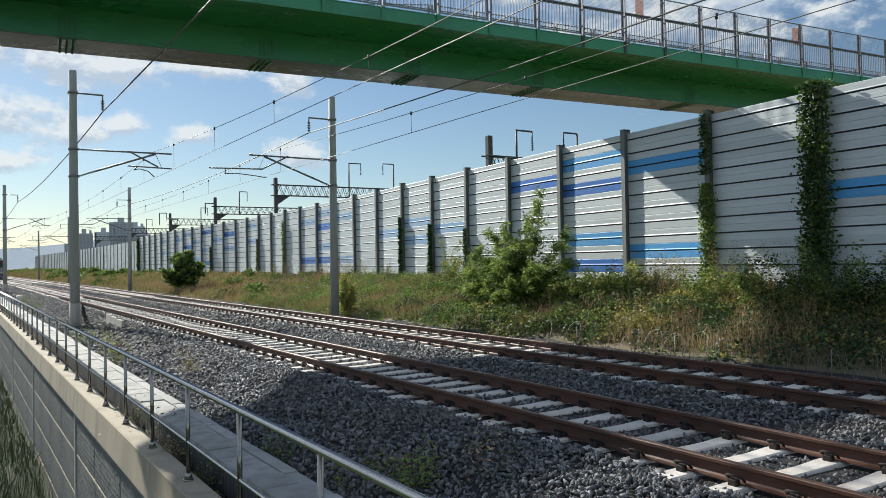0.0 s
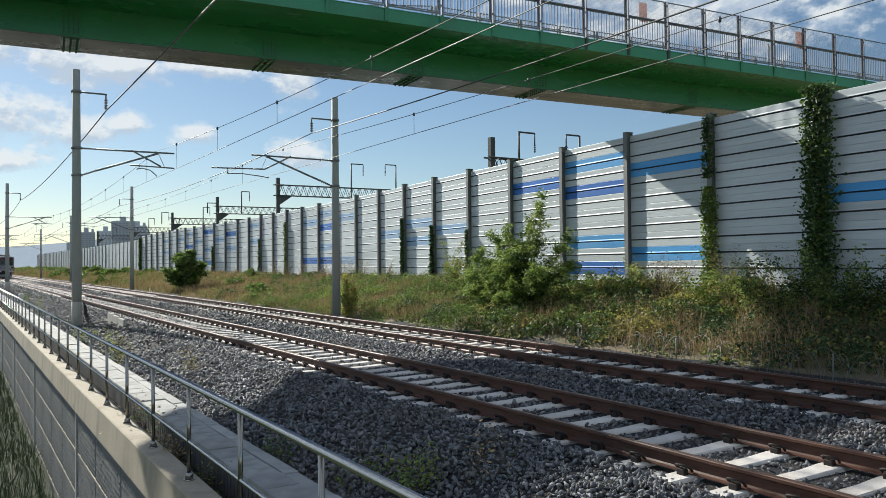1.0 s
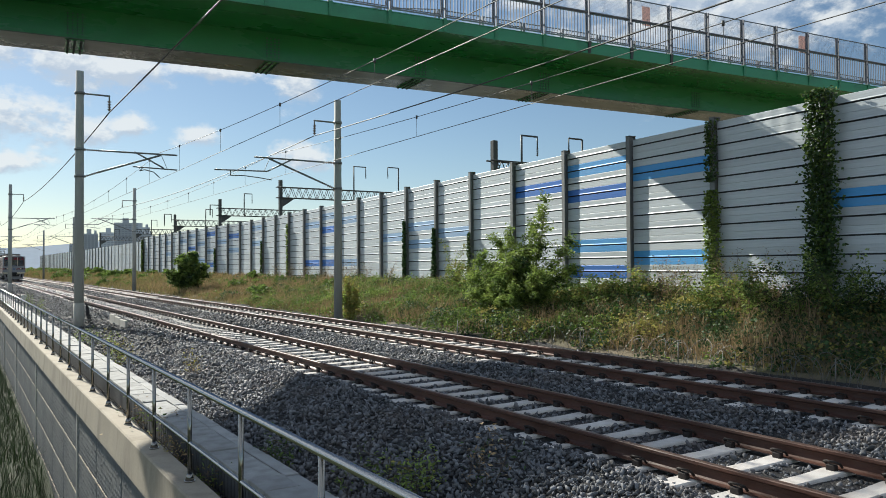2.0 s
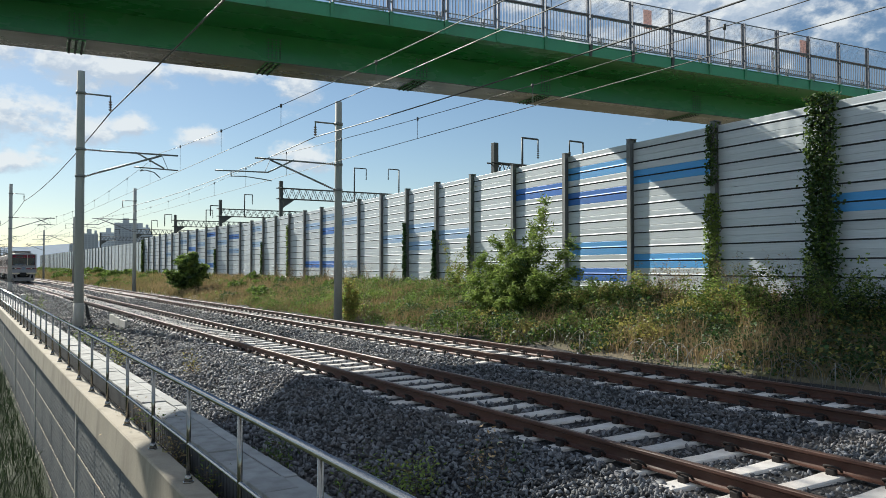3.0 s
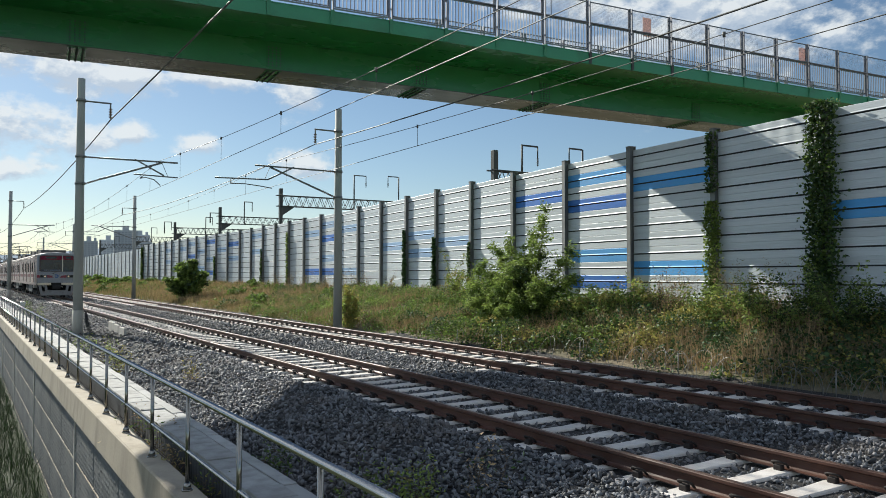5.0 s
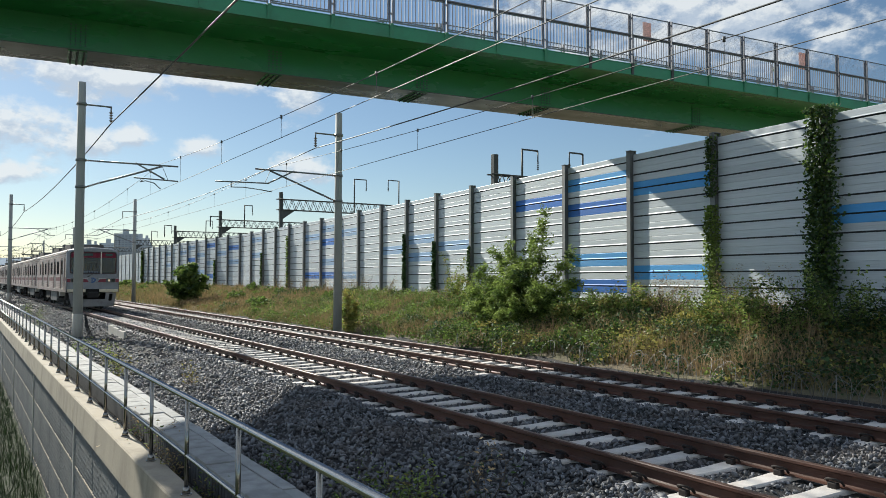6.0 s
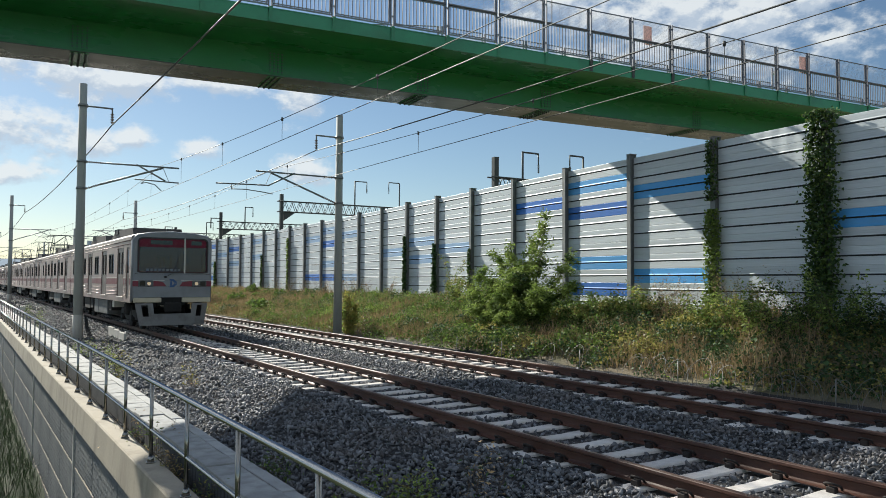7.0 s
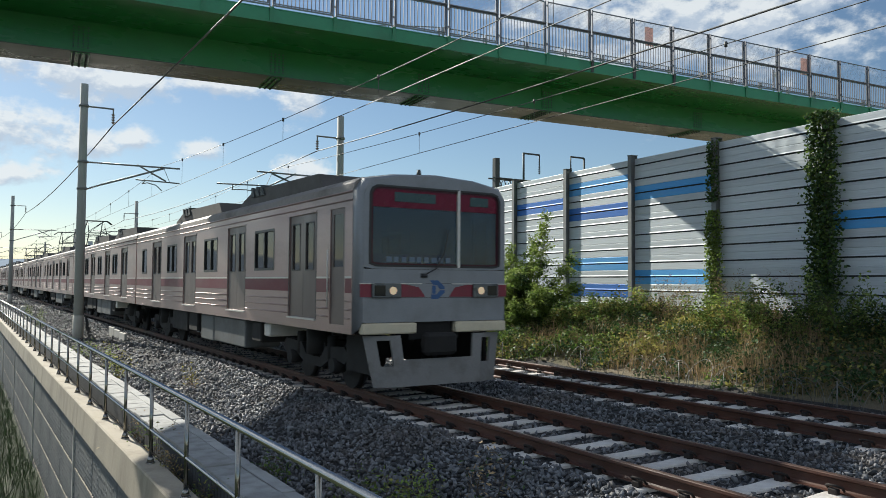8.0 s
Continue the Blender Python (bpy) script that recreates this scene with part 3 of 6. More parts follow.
def build_pole(x, y, top, side, arm_z, tube_z, brace_z, push=False):
    """side +1: the arms reach towards +x."""
    root = thing("catenary_pole", "round grey concrete catenary pole with a steel cantilever arm", "catenary pole", "catenary poles", at=pose(x, y, 0))
    s = side
    bm = bmesh.new()
    tube(bm, (0, 0, -0.75), (0, 0, top), 0.19, 0.145, n=20)
    part("pole", bm, POLE, root)
    if side > 0:
        bm = bmesh.new()
        tube(bm, (0, 0, -0.75), (0, 0, 0.55), 0.205, 0.20, n=20)
        part("pole_foot", bm, CONCRETE, root)
    for z in (arm_z, tube_z, brace_z):
        bm = bmesh.new()
        tube(bm, (0, 0, z - 0.05), (0, 0, z + 0.05), 0.19, n=16)
        part("clamp", bm, STEEL, root)
    bm = bmesh.new()
    tube(bm, (0, 0, arm_z), (s * 1.12, 0, arm_z), 0.035, n=8)
    tube(bm, (s * 1.09, 0, arm_z + 0.02), (s * 1.09, 0, arm_z - 0.22), 0.03, n=8)
    part("feeder_arm", bm, STEEL, root)
    bm = bmesh.new()
    insulator(bm, (s * 1.09, 0, arm_z - 0.2), (s * 1.09, 0, arm_z - 0.62), 4, 0.08)
    part("feeder_insulator", bm, PORCELAIN, root)
    # cantilever over the track
    bm = bmesh.new()
    tube(bm, (s * 0.7, 0, tube_z), (s * 3.75, 0, tube_z + 0.02), 0.035, n=8)
    part("top_tube", bm, STEEL, root)
    bm = bmesh.new()
    tube(bm, (s * 0.75, 0, brace_z + 0.22), (s * 3.1, 0, tube_z - 0.02), 0.04, n=8)
    part("brace_tube", bm, STEEL, root)
    bm = bmesh.new()
    tube(bm, (s * 2.05, 0, tube_z + 0.05), (s * 3.2, 0, tube_z - 0.55), 0.032, n=8)
    far = 1.65 if push else 0.0
    tube(bm, (s * (2.0 + far), 0, tube_z - 0.56), (s * (3.75 + far), 0, tube_z - 0.6), 0.028, n=8)
    if push:
        tube(bm, (s * 3.2, 0, tube_z - 0.55), (s * 3.7, 0, tube_z - 0.56), 0.03, n=8)
    tube(bm, (s * 3.1, 0, tube_z), (s * 3.35, 0, tube_z - 0.58), 0.012, n=5)
    part("registration_tube", bm, STEEL, root)
    bm = bmesh.new()
    if push:
        tube(bm, (s * 4.75, 0, tube_z - 0.58), (s * 4.75, 0, tube_z - 0.82), 0.022, n=6)
        path_tube(bm, [(s * 4.75, 0, tube_z - 0.80), (s * 4.2, 0, tube_z - 0.78), (s * 3.5, 0, tube_z - 0.84), (s * 3.02, 0, tube_z - 0.9)], 0.02, 6)
    else:
        path_tube(bm, [(s * 2.25, 0, tube_z - 0.72), (s * 2.45, 0, tube_z - 0.66), (s * 2.8, 0, tube_z - 0.74), (s * 3.05, 0, tube_z - 0.97)], 0.02, 6)
        tube(bm, (s * 2.25, 0, tube_z - 0.72), (s * 2.4, 0, tube_z - 0.56), 0.02, n=6)
    part("steady_arm", bm, STEEL, root)
    bm = bmesh.new()
    insulator(bm, (s * 0.18, 0, tube_z), (s * 0.75, 0, tube_z), 7)
    part("tube_insulator", bm, PORCELAIN, root)
    bm = bmesh.new()
    insulator(bm, (s * 0.18, 0, brace_z), (s * 0.78, 0, brace_z + 0.235), 7)
    part("brace_insulator", bm, PORCELAIN, root)
    return root


for x, y, top in POLES_NEAR:
    build_pole(x, y, top, 1, 8.85, 6.62, 5.55)
for x, y, top in POLES_FAR:
    build_pole(x, y, top, -1, 8.25, 6.47, 5.35, push=True)


def span(bm, a, b, sag, r, n=16):
    pts = []
    for i in range(n + 1):
        t = i / n
        p = Vector(a).lerp(Vector(b), t)
        p.z -= 4 * sag * t * (1 - t)
        pts.append(p)
    path_tube(bm, pts, r, 5)


def build_wires(poles, side, track_x, arm_z, tag):
    ys = sorted(p[1] for p in poles)
    x0 = poles[0][0]
    wire = thing("overhead_line", "messenger wire, contact wire and droppers strung over the track", "overhead line", "overhead lines")
    bm = bmesh.new()
    SAG = 0.66 if side > 0 else 0.54
    mess_z, contact_z = (6.68, 5.58) if side > 0 else (6.62, 5.64)
    for a, b in zip(ys, ys[1:]):
        span(bm, (track_x, a, mess_z), (track_x, b, mess_z), SAG, 0.009, 20)
    part("messenger_wire", bm, WIRE, wire)
    bm = bmesh.new()
    tube(bm, (track_x, ys[0], contact_z), (track_x, ys[-1], contact_z), 0.009, n=5)
    part("contact_wire", bm, WIRE, wire)
    for a, b in zip(ys, ys[1:]):
        n = round((b - a) / 5.4)
        for i in range(n):
            t = (i + (0.33 if side > 0 else 0.69)) / n
            y = a + (b - a) * t
            z = mess_z - 4 * SAG * t * (1 - t)
            bm = bmesh.new()
            tube(bm, (track_x, y, z), (track_x, y, contact_z), 0.006, n=4)
            tube(bm, (track_x, y, z - 0.05), (track_x, y, z + 0.04), 0.028, n=6)
            part("dropper", bm, WIRE, wire)
    feeder = thing("feeder_cable", "thick feeder cable hung from the pole arms", "feeder cable", "feeder cables")
    bm = bmesh.new()
    for a, b in zip(ys, ys[1:]):
        span(bm, (x0 + side * 1.09, a, arm_z - 0.66), (x0 + side * 1.09, b, arm_z - 0.66), (0.1 if a < 0 else 0.42) if side > 0 else 0.4, 0.026 if side > 0 else 0.021, 24)
    part("cable", bm, WIRE, feeder)


build_wires(POLES_NEAR, 1, NEAR_X, 8.85, "near")
build_wires(POLES_FAR, -1, FAR_X, 8.25, "far")

# ---- footbridge: green box girder, cantilevered deck, mesh fence ----
BR = pose(0, 27.3, 0, 0, 0, -4.9)  # local x runs along the bridge, local y away from the camera
BR_X1 = 62.0
WEB_N, WEB_F, BOT, WEB_T, EDGE_N, DECK_B, DECK_T = -1.75, -0.05, 8.78, 9.68, -4.2, 9.75, 10.15
FENCE_X0 = -1.85


def far_edge(x):
    """Deck's unseen far side, widened towards the stair end to place its shadow."""
    return lerp_list([(-10, 3.6), (9.5, 3.6), (15.5, 0.3), (80, 0.3)], x)


def deck_start(y):
    """The unseen stair end of the bridge, cut askew to slant its shadow."""
    return -1.9 + (y - EDGE_N) * 0.62


def strip(bm, y0, y1, z0, z1):
    """A plate along the bridge between two local y, cut off askew."""
    v = [bm.verts.new(p) for p in ((deck_start(y0), y0, z0), (BR_X1, y0, z0), (BR_X1, y1, z0), (deck_start(y1), y1, z0), (deck_start(y0), y0, z1), (BR_X1, y0, z1), (BR_X1, y1, z1), (deck_start(y1), y1, z1))]
    for q in ((3, 2, 1, 0), (4, 5, 6, 7), (0, 1, 5, 4), (1, 2, 6, 5), (2, 3, 7, 6), (3, 0, 4, 7)):
        bm.faces.new([v[k] for k in q])


def build_bridge():
    root = thing("footbridge", "green painted steel box-girder footbridge over the tracks", "footbridge", at=BR)
    for y in (WEB_N, WEB_F - 0.03):
        bm = bmesh.new()
        strip(bm, y, y + 0.03, BOT, DECK_B - 0.03)
        part("web_plate", bm, GREEN, root)
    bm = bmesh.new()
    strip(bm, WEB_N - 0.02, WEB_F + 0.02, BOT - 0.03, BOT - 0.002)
    part("bottom_plate", bm, SOFFIT, root, "underside plate tinted brown like reflected ground")
    # cantilevered deck, its underside rising towards the edges
    bm = bmesh.new()
    xs = [-1.9, 9.5, 15.5, BR_X1]
    low, high = [], []
    for i, x in enumerate(xs):
        row = []
        for y, z in ((EDGE_N + 0.03, DECK_B + 0.03), (WEB_N - 0.001, WEB_T + 0.02), (WEB_F + 0.001, WEB_T + 0.02), (far_edge(x) - 0.03, DECK_B + 0.03), (far_edge(x) - 0.03, DECK_T - 0.02), (EDGE_N + 0.03, DECK_T - 0.02)):
            row.append(bm.verts.new((deck_start(y) if i == 0 else x, y, z)))
        low.append(row)
    for a, b in zip(low, low[1:]):
        for k in range(6):
            bm.faces.new((a[k], a[(k + 1) % 6], b[(k + 1) % 6], b[k]))
    bm.faces.new(low[0][::-1])
    bm.faces.new(low[-1])
    bmesh.ops.recalc_face_normals(bm, faces=bm.faces[:])
    part("deck_slab", bm, GREEN, root)
    bm = bmesh.new()
    strip(bm, EDGE_N, EDGE_N + 0.02, DECK_B, DECK_T)
    strip(bm, EDGE_N - 0.015, EDGE_N + 0.035, DECK_T, DECK_T + 0.03)
    part("edge_beam", bm, GREEN_EDGE, root, "lighter green edge beam")
    for x0, x1 in zip(xs[1:], xs[2:]):
        bm = bmesh.new()
        path_tube(bm, [(x0, far_edge(x0), DECK_T - 0.1), (x1, far_edge(x1), DECK_T - 0.1)], 0.16, 6)
        part("far_edge_beam", bm, GREEN_EDGE, root)
    # bolted splices on web and underside
    bm = bmesh.new()
    tube(bm, (0, 0, 0), (0, -0.026, 0), 0.026, n=6)
    bolt = mesh_of(bm, DARK_STEEL, "bolt")
    for x in (3.04, 8.98, 14.4, 19.82, 27.85, 36.0):
        bm = bmesh.new()
        box(bm, x - 0.26, x + 0.26, WEB_N - 0.014, WEB_N - 0.001, BOT + 0.06, WEB_T - 0.05)
        plate = part("splice_plate", bm, GREEN, root)
        bm = bmesh.new()
        box(bm, x - 0.26, x + 0.26, WEB_N + 0.03, WEB_F - 0.03, BOT - 0.046, BOT - 0.031)
        under = part("splice_plate", bm, GREEN, root)
        for i in range(4):
            for j in range(7):
                o = part("bolt", bolt, DARK_STEEL, plate)
                o.location = (x - 0.2 + i * 0.133, WEB_N - 0.014, BOT + 0.12 + j * 0.1)
        for i in range(3):
            for j in range(12):
                o = part("bolt", bolt, DARK_STEEL, under)
                o.matrix_local = pose(x - 0.18 + i * 0.18, WEB_N + 0.08 + j * 0.138, BOT - 0.046, 90, 0, 0) @ Matrix.Diagonal((1.3, 1.5, 1.3, 1))
    # brackets at the edge, one at each fence post
    bm = bmesh.new()
    prism(bm, [(EDGE_N - 0.07, DECK_T + 0.05), (EDGE_N - 0.016, DECK_T + 0.05), (EDGE_N - 0.001, DECK_B + 0.02), (EDGE_N - 0.03, DECK_B + 0.02)], -0.06, 0.06, "x")
    light, dark = mesh_of(bm, GREEN_EDGE, "edge_bracket"), None
    dark = light.copy()
    dark.materials[0] = DARK_STEEL
    for i in range(32):
        me = dark if i in (11, 12, 13) else light
        o = part("edge_bracket", me, me.materials[0], root)
        o.location = (FENCE_X0 + i * 2.0, 0, 0)
    # piers
    for x, y in ((-1.5, -3.4), (44.0, -0.8)):
        bm = bmesh.new()
        tube(bm, (x, y, -4.2), (x, y, DECK_B), 0.35, n=16)
        part("pier", bm, GREEN, root)


def build_bridge_fence():
    z0 = DECK_T + 0.03
    H1, H2 = 1.12, 1.95
    bm = bmesh.new()
    for a in (-0.065, 0.03):
        box(bm, a, a + 0.035, -0.03, 0.03, 0, H2)
    for z in (0.35, 0.95, 1.75):
        box(bm, -0.03, 0.03, -0.012, 0.012, z, z + 0.06)
    box(bm, -0.07, 0.07, -0.05, 0.05, -0.12, 0.02)
    post = mesh_of(bm, FENCE_METAL, "fence_post")
    bm = bmesh.new()
    box(bm, -0.012, 0.012, -0.012, 0.012, 0.12, H1 - 0.04)
    picket = mesh_of(bm, FENCE_METAL, "picket")
    bm = bmesh.new()
    tube(bm, (0.04, -0.03, H1), (1.96, -0.03, H1), 0.035, n=8)
    box(bm, 0.05, 1.95, -0.02, 0.02, 0.08, 0.12)
    box(bm, 0.05, 1.95, -0.02, 0.02, H1 - 0.07, H1 - 0.03)
    rails = mesh_of(bm, FENCE_METAL, "fence_rail")
    bm = bmesh.new()
    for x0, x1, zz0, zz1 in ((0.07, 1.93, H2 - 0.04, H2), (0.07, 1.93, 0.16, 0.19), (0.07, 0.11, 0.19, H2 - 0.04), (1.89, 1.93, 0.19, H2 - 0.04)):
        box(bm, x0, x1, 0.03, 0.055, zz0, zz1)
    frame_me = mesh_of(bm, FENCE_METAL, "mesh_frame")
    bm = bmesh.new()
    for i in range(1, 36):
        x = 0.1 + i * 0.05
        box(bm, x, x + 0.003, 0.04, 0.043, H1, H2 - 0.04)
    for i in range(0, 16):
        z = H1 + i * 0.05
        box(bm, 0.1, 1.9, 0.044, 0.047, z, z + 0.003)
    mesh_me = mesh_of(bm, FENCE_METAL, "wire_mesh")
    spots = [(FENCE_X0 + i * 2.0, EDGE_N + 0.05, 0.0) for i in range(31)]
    y_far = lambda x: far_edge(x) - 0.05
    for i in range(25):
        xa, xb = 10.1 + i * 2.0, 12.1 + i * 2.0
        spots.append((xb, y_far(xb), 180 + math.degrees(math.atan2(y_far(xb) - y_far(xa), xb - xa))))
    first = None
    for x, y, turn in spots:
        m = BR @ pose(x, y, z0, 0, 0, turn)
        if first is None:
            first = thing("fence_panel", "grey metal bridge fence panel with pickets, handrail and wire mesh", "fence panel", "bridge fence panels", at=m)
            part("fence_post", post, FENCE_METAL, first)
            part("fence_rail", rails, FENCE_METAL, first)
            part("mesh_frame", frame_me, FENCE_METAL, first)
            part("wire_mesh", mesh_me, FENCE_METAL, first)
            for k in range(15):
                o = part("picket", picket, FENCE_METAL, first)
                o.location = (0.125 + k * 0.125, 0, 0)
        else:
            copy_thing(first, m)
    for x, w in ((22.8, 0.45), (31.66, 0.5)):
        notice = thing("notice_board", "faded peach notice sheet fixed to the bridge fence", "notice", "notices on the bridge fence", at=BR @ pose(x, EDGE_N + 0.12, 11.2))
        bm = bmesh.new()
        box(bm, 0, w * 0.9, 0, 0.012, 0, 0.74)
        part("sheet", bm, PEACH, notice)
    lamp = thing("bridge_lamp", "small white lamp head on a thin post on the bridge", "lamp", at=BR @ pose(33.6, -1.0, DECK_T))
    bm = bmesh.new()
    tube(bm, (0, 0, 0), (0, 0, 2.25), 0.03, n=6)
    part("lamp_post", bm, FENCE_METAL, lamp)
    bm = bmesh.new()
    tube(bm, (0, -0.02, 2.05), (0.35, -0.02, 1.98), 0.09, 0.12, n=8)
    part("lamp_head", bm, CREAM, lamp)


build_bridge()
build_bridge_fence()

# ---- the commuter train ----
CAR_L, CAR_STEP, HALF, FLOOR, EAVE, CROWN = 18.55, 18.7, 1.5, 1.08, 3.46, 3.82
TRAIN_X = NEAR_X - 0.04
BODY = material("brushed stainless body", (0.37, 0.275, 0.262), 0.4, 0.65, vary=0.16, scale=1.2, fine=40, bump=0.05, stain=(0.20, 0.165, 0.155), stain_amt=0.6, stain_scale=0.8, stretch=(1, 0.3, 1.6))
FRONT = material("grey front paint", (0.235, 0.247, 0.272), 0.42, 0.1, vary=0.12, scale=2, fine=40, bump=0.05, stain=(0.17, 0.17, 0.175), stain_amt=0.6, stain_scale=1.6)
RED = material("dark red band", (0.20, 0.018, 0.04), 0.4, vary=0.15, scale=2, fine=40, bump=0.03, stain=(0.12, 0.03, 0.04), stain_amt=0.5)
STRIPE = material("faded red stripe", (0.15, 0.03, 0.042), 0.5, 0.2, vary=0.15, scale=1.5, fine=30, bump=0.03, stretch=(1, 0.3, 1))
ROOF = material("sooty roof", (0.25, 0.225, 0.21), 0.7, 0.15, vary=0.2, scale=1.2, fine=20, bump=0.1, stain=(0.09, 0.075, 0.065), stain_amt=0.6)
BLACK = material("black rubber", (0.018, 0.018, 0.02), 0.45, vary=0.2)
UNDER = material("underframe grime", (0.016, 0.015, 0.015), 0.85, vary=0.35, scale=4, fine=30, bump=0.2)
EQUIP = material("underfloor box paint", (0.12, 0.126, 0.128), 0.65, vary=0.25, scale=2, fine=20, bump=0.1, stain=(0.06, 0.055, 0.05), stain_amt=0.7)
BUMPER = material("cream buffer strip", (0.60, 0.53, 0.40), 0.55, vary=0.12)
DOOR = material("brushed door leaf", (0.16, 0.128, 0.122), 0.45, 0.5, vary=0.1, scale=1.5, fine=40, bump=0.05, stain=(0.11, 0.095, 0.09), stain_amt=0.6, stretch=(1, 1, 0.4))
SKIRT = material("grimy skirt paint", (0.20, 0.195, 0.195), 0.6, vary=0.15, scale=3, fine=40, bump=0.1, stain=(0.10, 0.085, 0.075), stain_amt=0.7, stain_scale=2.0)
UNIT = material("rooftop unit paint", (0.095, 0.085, 0.08), 0.7, vary=0.25, scale=2, fine=20, bump=0.1, stain=(0.05, 0.045, 0.04), stain_amt=0.6)
LINING = material("car lining", (0.30, 0.31, 0.32), 0.7, vary=0.1)
LAMP_OFF = material("lamp housing", (0.10, 0.11, 0.12), 0.3, 0.3, vary=0.1)
LOGO = material("blue emblem", (0.03, 0.09, 0.24), 0.4, vary=0.05)
TEAL = material("dark display", (0.015, 0.05, 0.055), 0.25, vary=0.05)
FADED_TEXT = material("pale lettering", (0.12, 0.16, 0.22), 0.5, vary=0.05)
HEADLAMP = glow("headlamp", (1.0, 0.72, 0.45), 0.16)


def glass(name, tint, rough=0.03, clear=0.92):
    m = bpy.data.materials.new(name)
    m.use_nodes = True
    b = m.node_tree.nodes["Principled BSDF"]
    b.inputs["Base Color"].default_value = (*tint, 1)
    b.inputs["Roughness"].default_value = rough
    b.inputs["Transmission Weight"].default_value = clear
    b.inputs["IOR"].default_value = 1.45
    b.inputs["Specular IOR Level"].default_value = 0.2
    return m


GLASS = glass("tinted window glass", (0.02, 0.024, 0.027), 0.05, 0.1)
SHIELD = glass("windscreen glass", (0.07, 0.17, 0.31))
MAROON = material("maroon screen edge", (0.05, 0.004, 0.014), 0.35, vary=0.1, bump=0, spec=0.3)
RED_GLASS = material("red windscreen border", (0.14, 0.006, 0.028), 0.25, vary=0.05, bump=0, spec=0.2)

DOORS = [(1.75, 3.1), (5.85, 7.2), (10.2, 11.55), (14.5, 15.85)]
WINDOWS = [(3.95, 5.2), (8.1, 9.35), (12.4, 13.65), (16.75, 17.55)]
CAB_DOOR = (0.52, 1.12)
DOOR_Z, WIN_Z = (1.28, 3.2), (2.17, 3.03)


def side_sheet(openings, y0):
    """One side of the car body, 6 cm thick, with its openings cut through; built for the side at -x."""
    ys = sorted({y0, CAR_L, *(v for o in openings for v in o[:2])})
    zs = sorted({FLOOR, EAVE, *(v for o in openings for v in o[2:])})
    solid = {}
    for i in range(len(ys) - 1):
        for j in range(len(zs) - 1):
            cy, cz = (ys[i] + ys[i + 1]) / 2, (zs[j] + zs[j + 1]) / 2
            solid[i, j] = not any(o[0] < cy < o[1] and o[2] < cz < o[3] for o in openings)
    bm = bmesh.new()
    for (i, j), s in solid.items():
        if not s:
            continue
        a, b, c, d = ys[i], ys[i + 1], zs[j], zs[j + 1]
        for x, flip in ((-HALF, False), (-HALF + 0.06, True)):
            q = [bm.verts.new((x, a, c)), bm.verts.new((x, a, d)), bm.verts.new((x, b, d)), bm.verts.new((x, b, c))]
            bm.faces.new(q[::-1] if flip else q)
        for di, dj, p, r in ((-1, 0, (a, c), (a, d)), (1, 0, (b, d), (b, c)), (0, -1, (b, c), (a, c)), (0, 1, (a, d), (b, d))):
            if not solid.get((i + di, j + dj), False):
                bm.faces.new([bm.verts.new(v) for v in ((-HALF, *p), (-HALF + 0.06, *p), (-HALF + 0.06, *r), (-HALF, *r))])
    bmesh.ops.remove_doubles(bm, verts=bm.verts[:], dist=0.0005)
    bmesh.ops.recalc_face_normals(bm, faces=bm.faces[:])
    return bm


def rounded(bm, x, y0, y1, z0, z1, r, thick):
    """A rounded plate in the plane x, from x to x + thick."""
    pts = []
    for cy, cz, a0 in ((y1 - r, z1 - r, 0), (y0 + r, z1 - r, 90), (y0 + r, z0 + r, 180), (y1 - r, z0 + r, 270)):
        for k in range(4):
            t = radians(a0 + k * 30)
            pts.append((cy + r * math.cos(t), cz + r * math.sin(t)))
    prism(bm, pts, x, x + thick, "x")


def wheel_mesh():
    bm = bmesh.new()
    for a, b, r, r2 in ((-0.055, 0.05, 0.43, 0.425), (0.05, 0.08, 0.46, 0.455), (-0.1, 0.12, 0.09, 0.09)):
        tube(bm, (a, 0, 0), (b, 0, 0), r, r2, n=24)
    return mesh_of(bm, UNDER, "wheel")


def build_bogie(root, y, wheel):
    bm = bmesh.new()
    for s in (-1, 1):
        prism(bm, [(y - 1.6, 0.62), (y - 1.45, 0.78), (y - 0.6, 0.74), (y - 0.35, 0.52), (y + 0.35, 0.52), (y + 0.6, 0.74), (y + 1.45, 0.78), (y + 1.6, 0.62), (y + 1.45, 0.48), (y + 0.9, 0.55), (y + 0.4, 0.34), (y - 0.4, 0.34), (y - 0.9, 0.55), (y - 1.45, 0.48)],
              s * 1.05 - 0.07, s * 1.05 + 0.07, "x")
        for dy in (-1.05, 1.05):
            tube(bm, (s * 0.95, y + dy, 0.43), (s * 1.2, y + dy, 0.43), 0.14, n=10)
            tube(bm, (s * 1.05, y + dy * 0.72, 0.5), (s * 1.05, y + dy * 0.72, 0.95), 0.1, n=8)
        tube(bm, (s * 1.0, y, 0.55), (s * 1.0, y, 1.02), 0.24, n=12)
    box(bm, -1.0, 1.0, y - 0.3, y + 0.3, 0.45, 0.8)
    bogie = part("bogie", bm, UNDER, root, "grimy black steel bogie")
    wheels = []
    for dy in (-1.05, 1.05):
        for s in (-1, 1):
            w = part("wheel", wheel, UNDER, bogie)
            w.matrix_local = pose(s * GAUGE / 2, y + dy, 0.43, 0, 0, 180 if s > 0 else 0)
            wheels.append((w, s, y + dy))
    return wheels


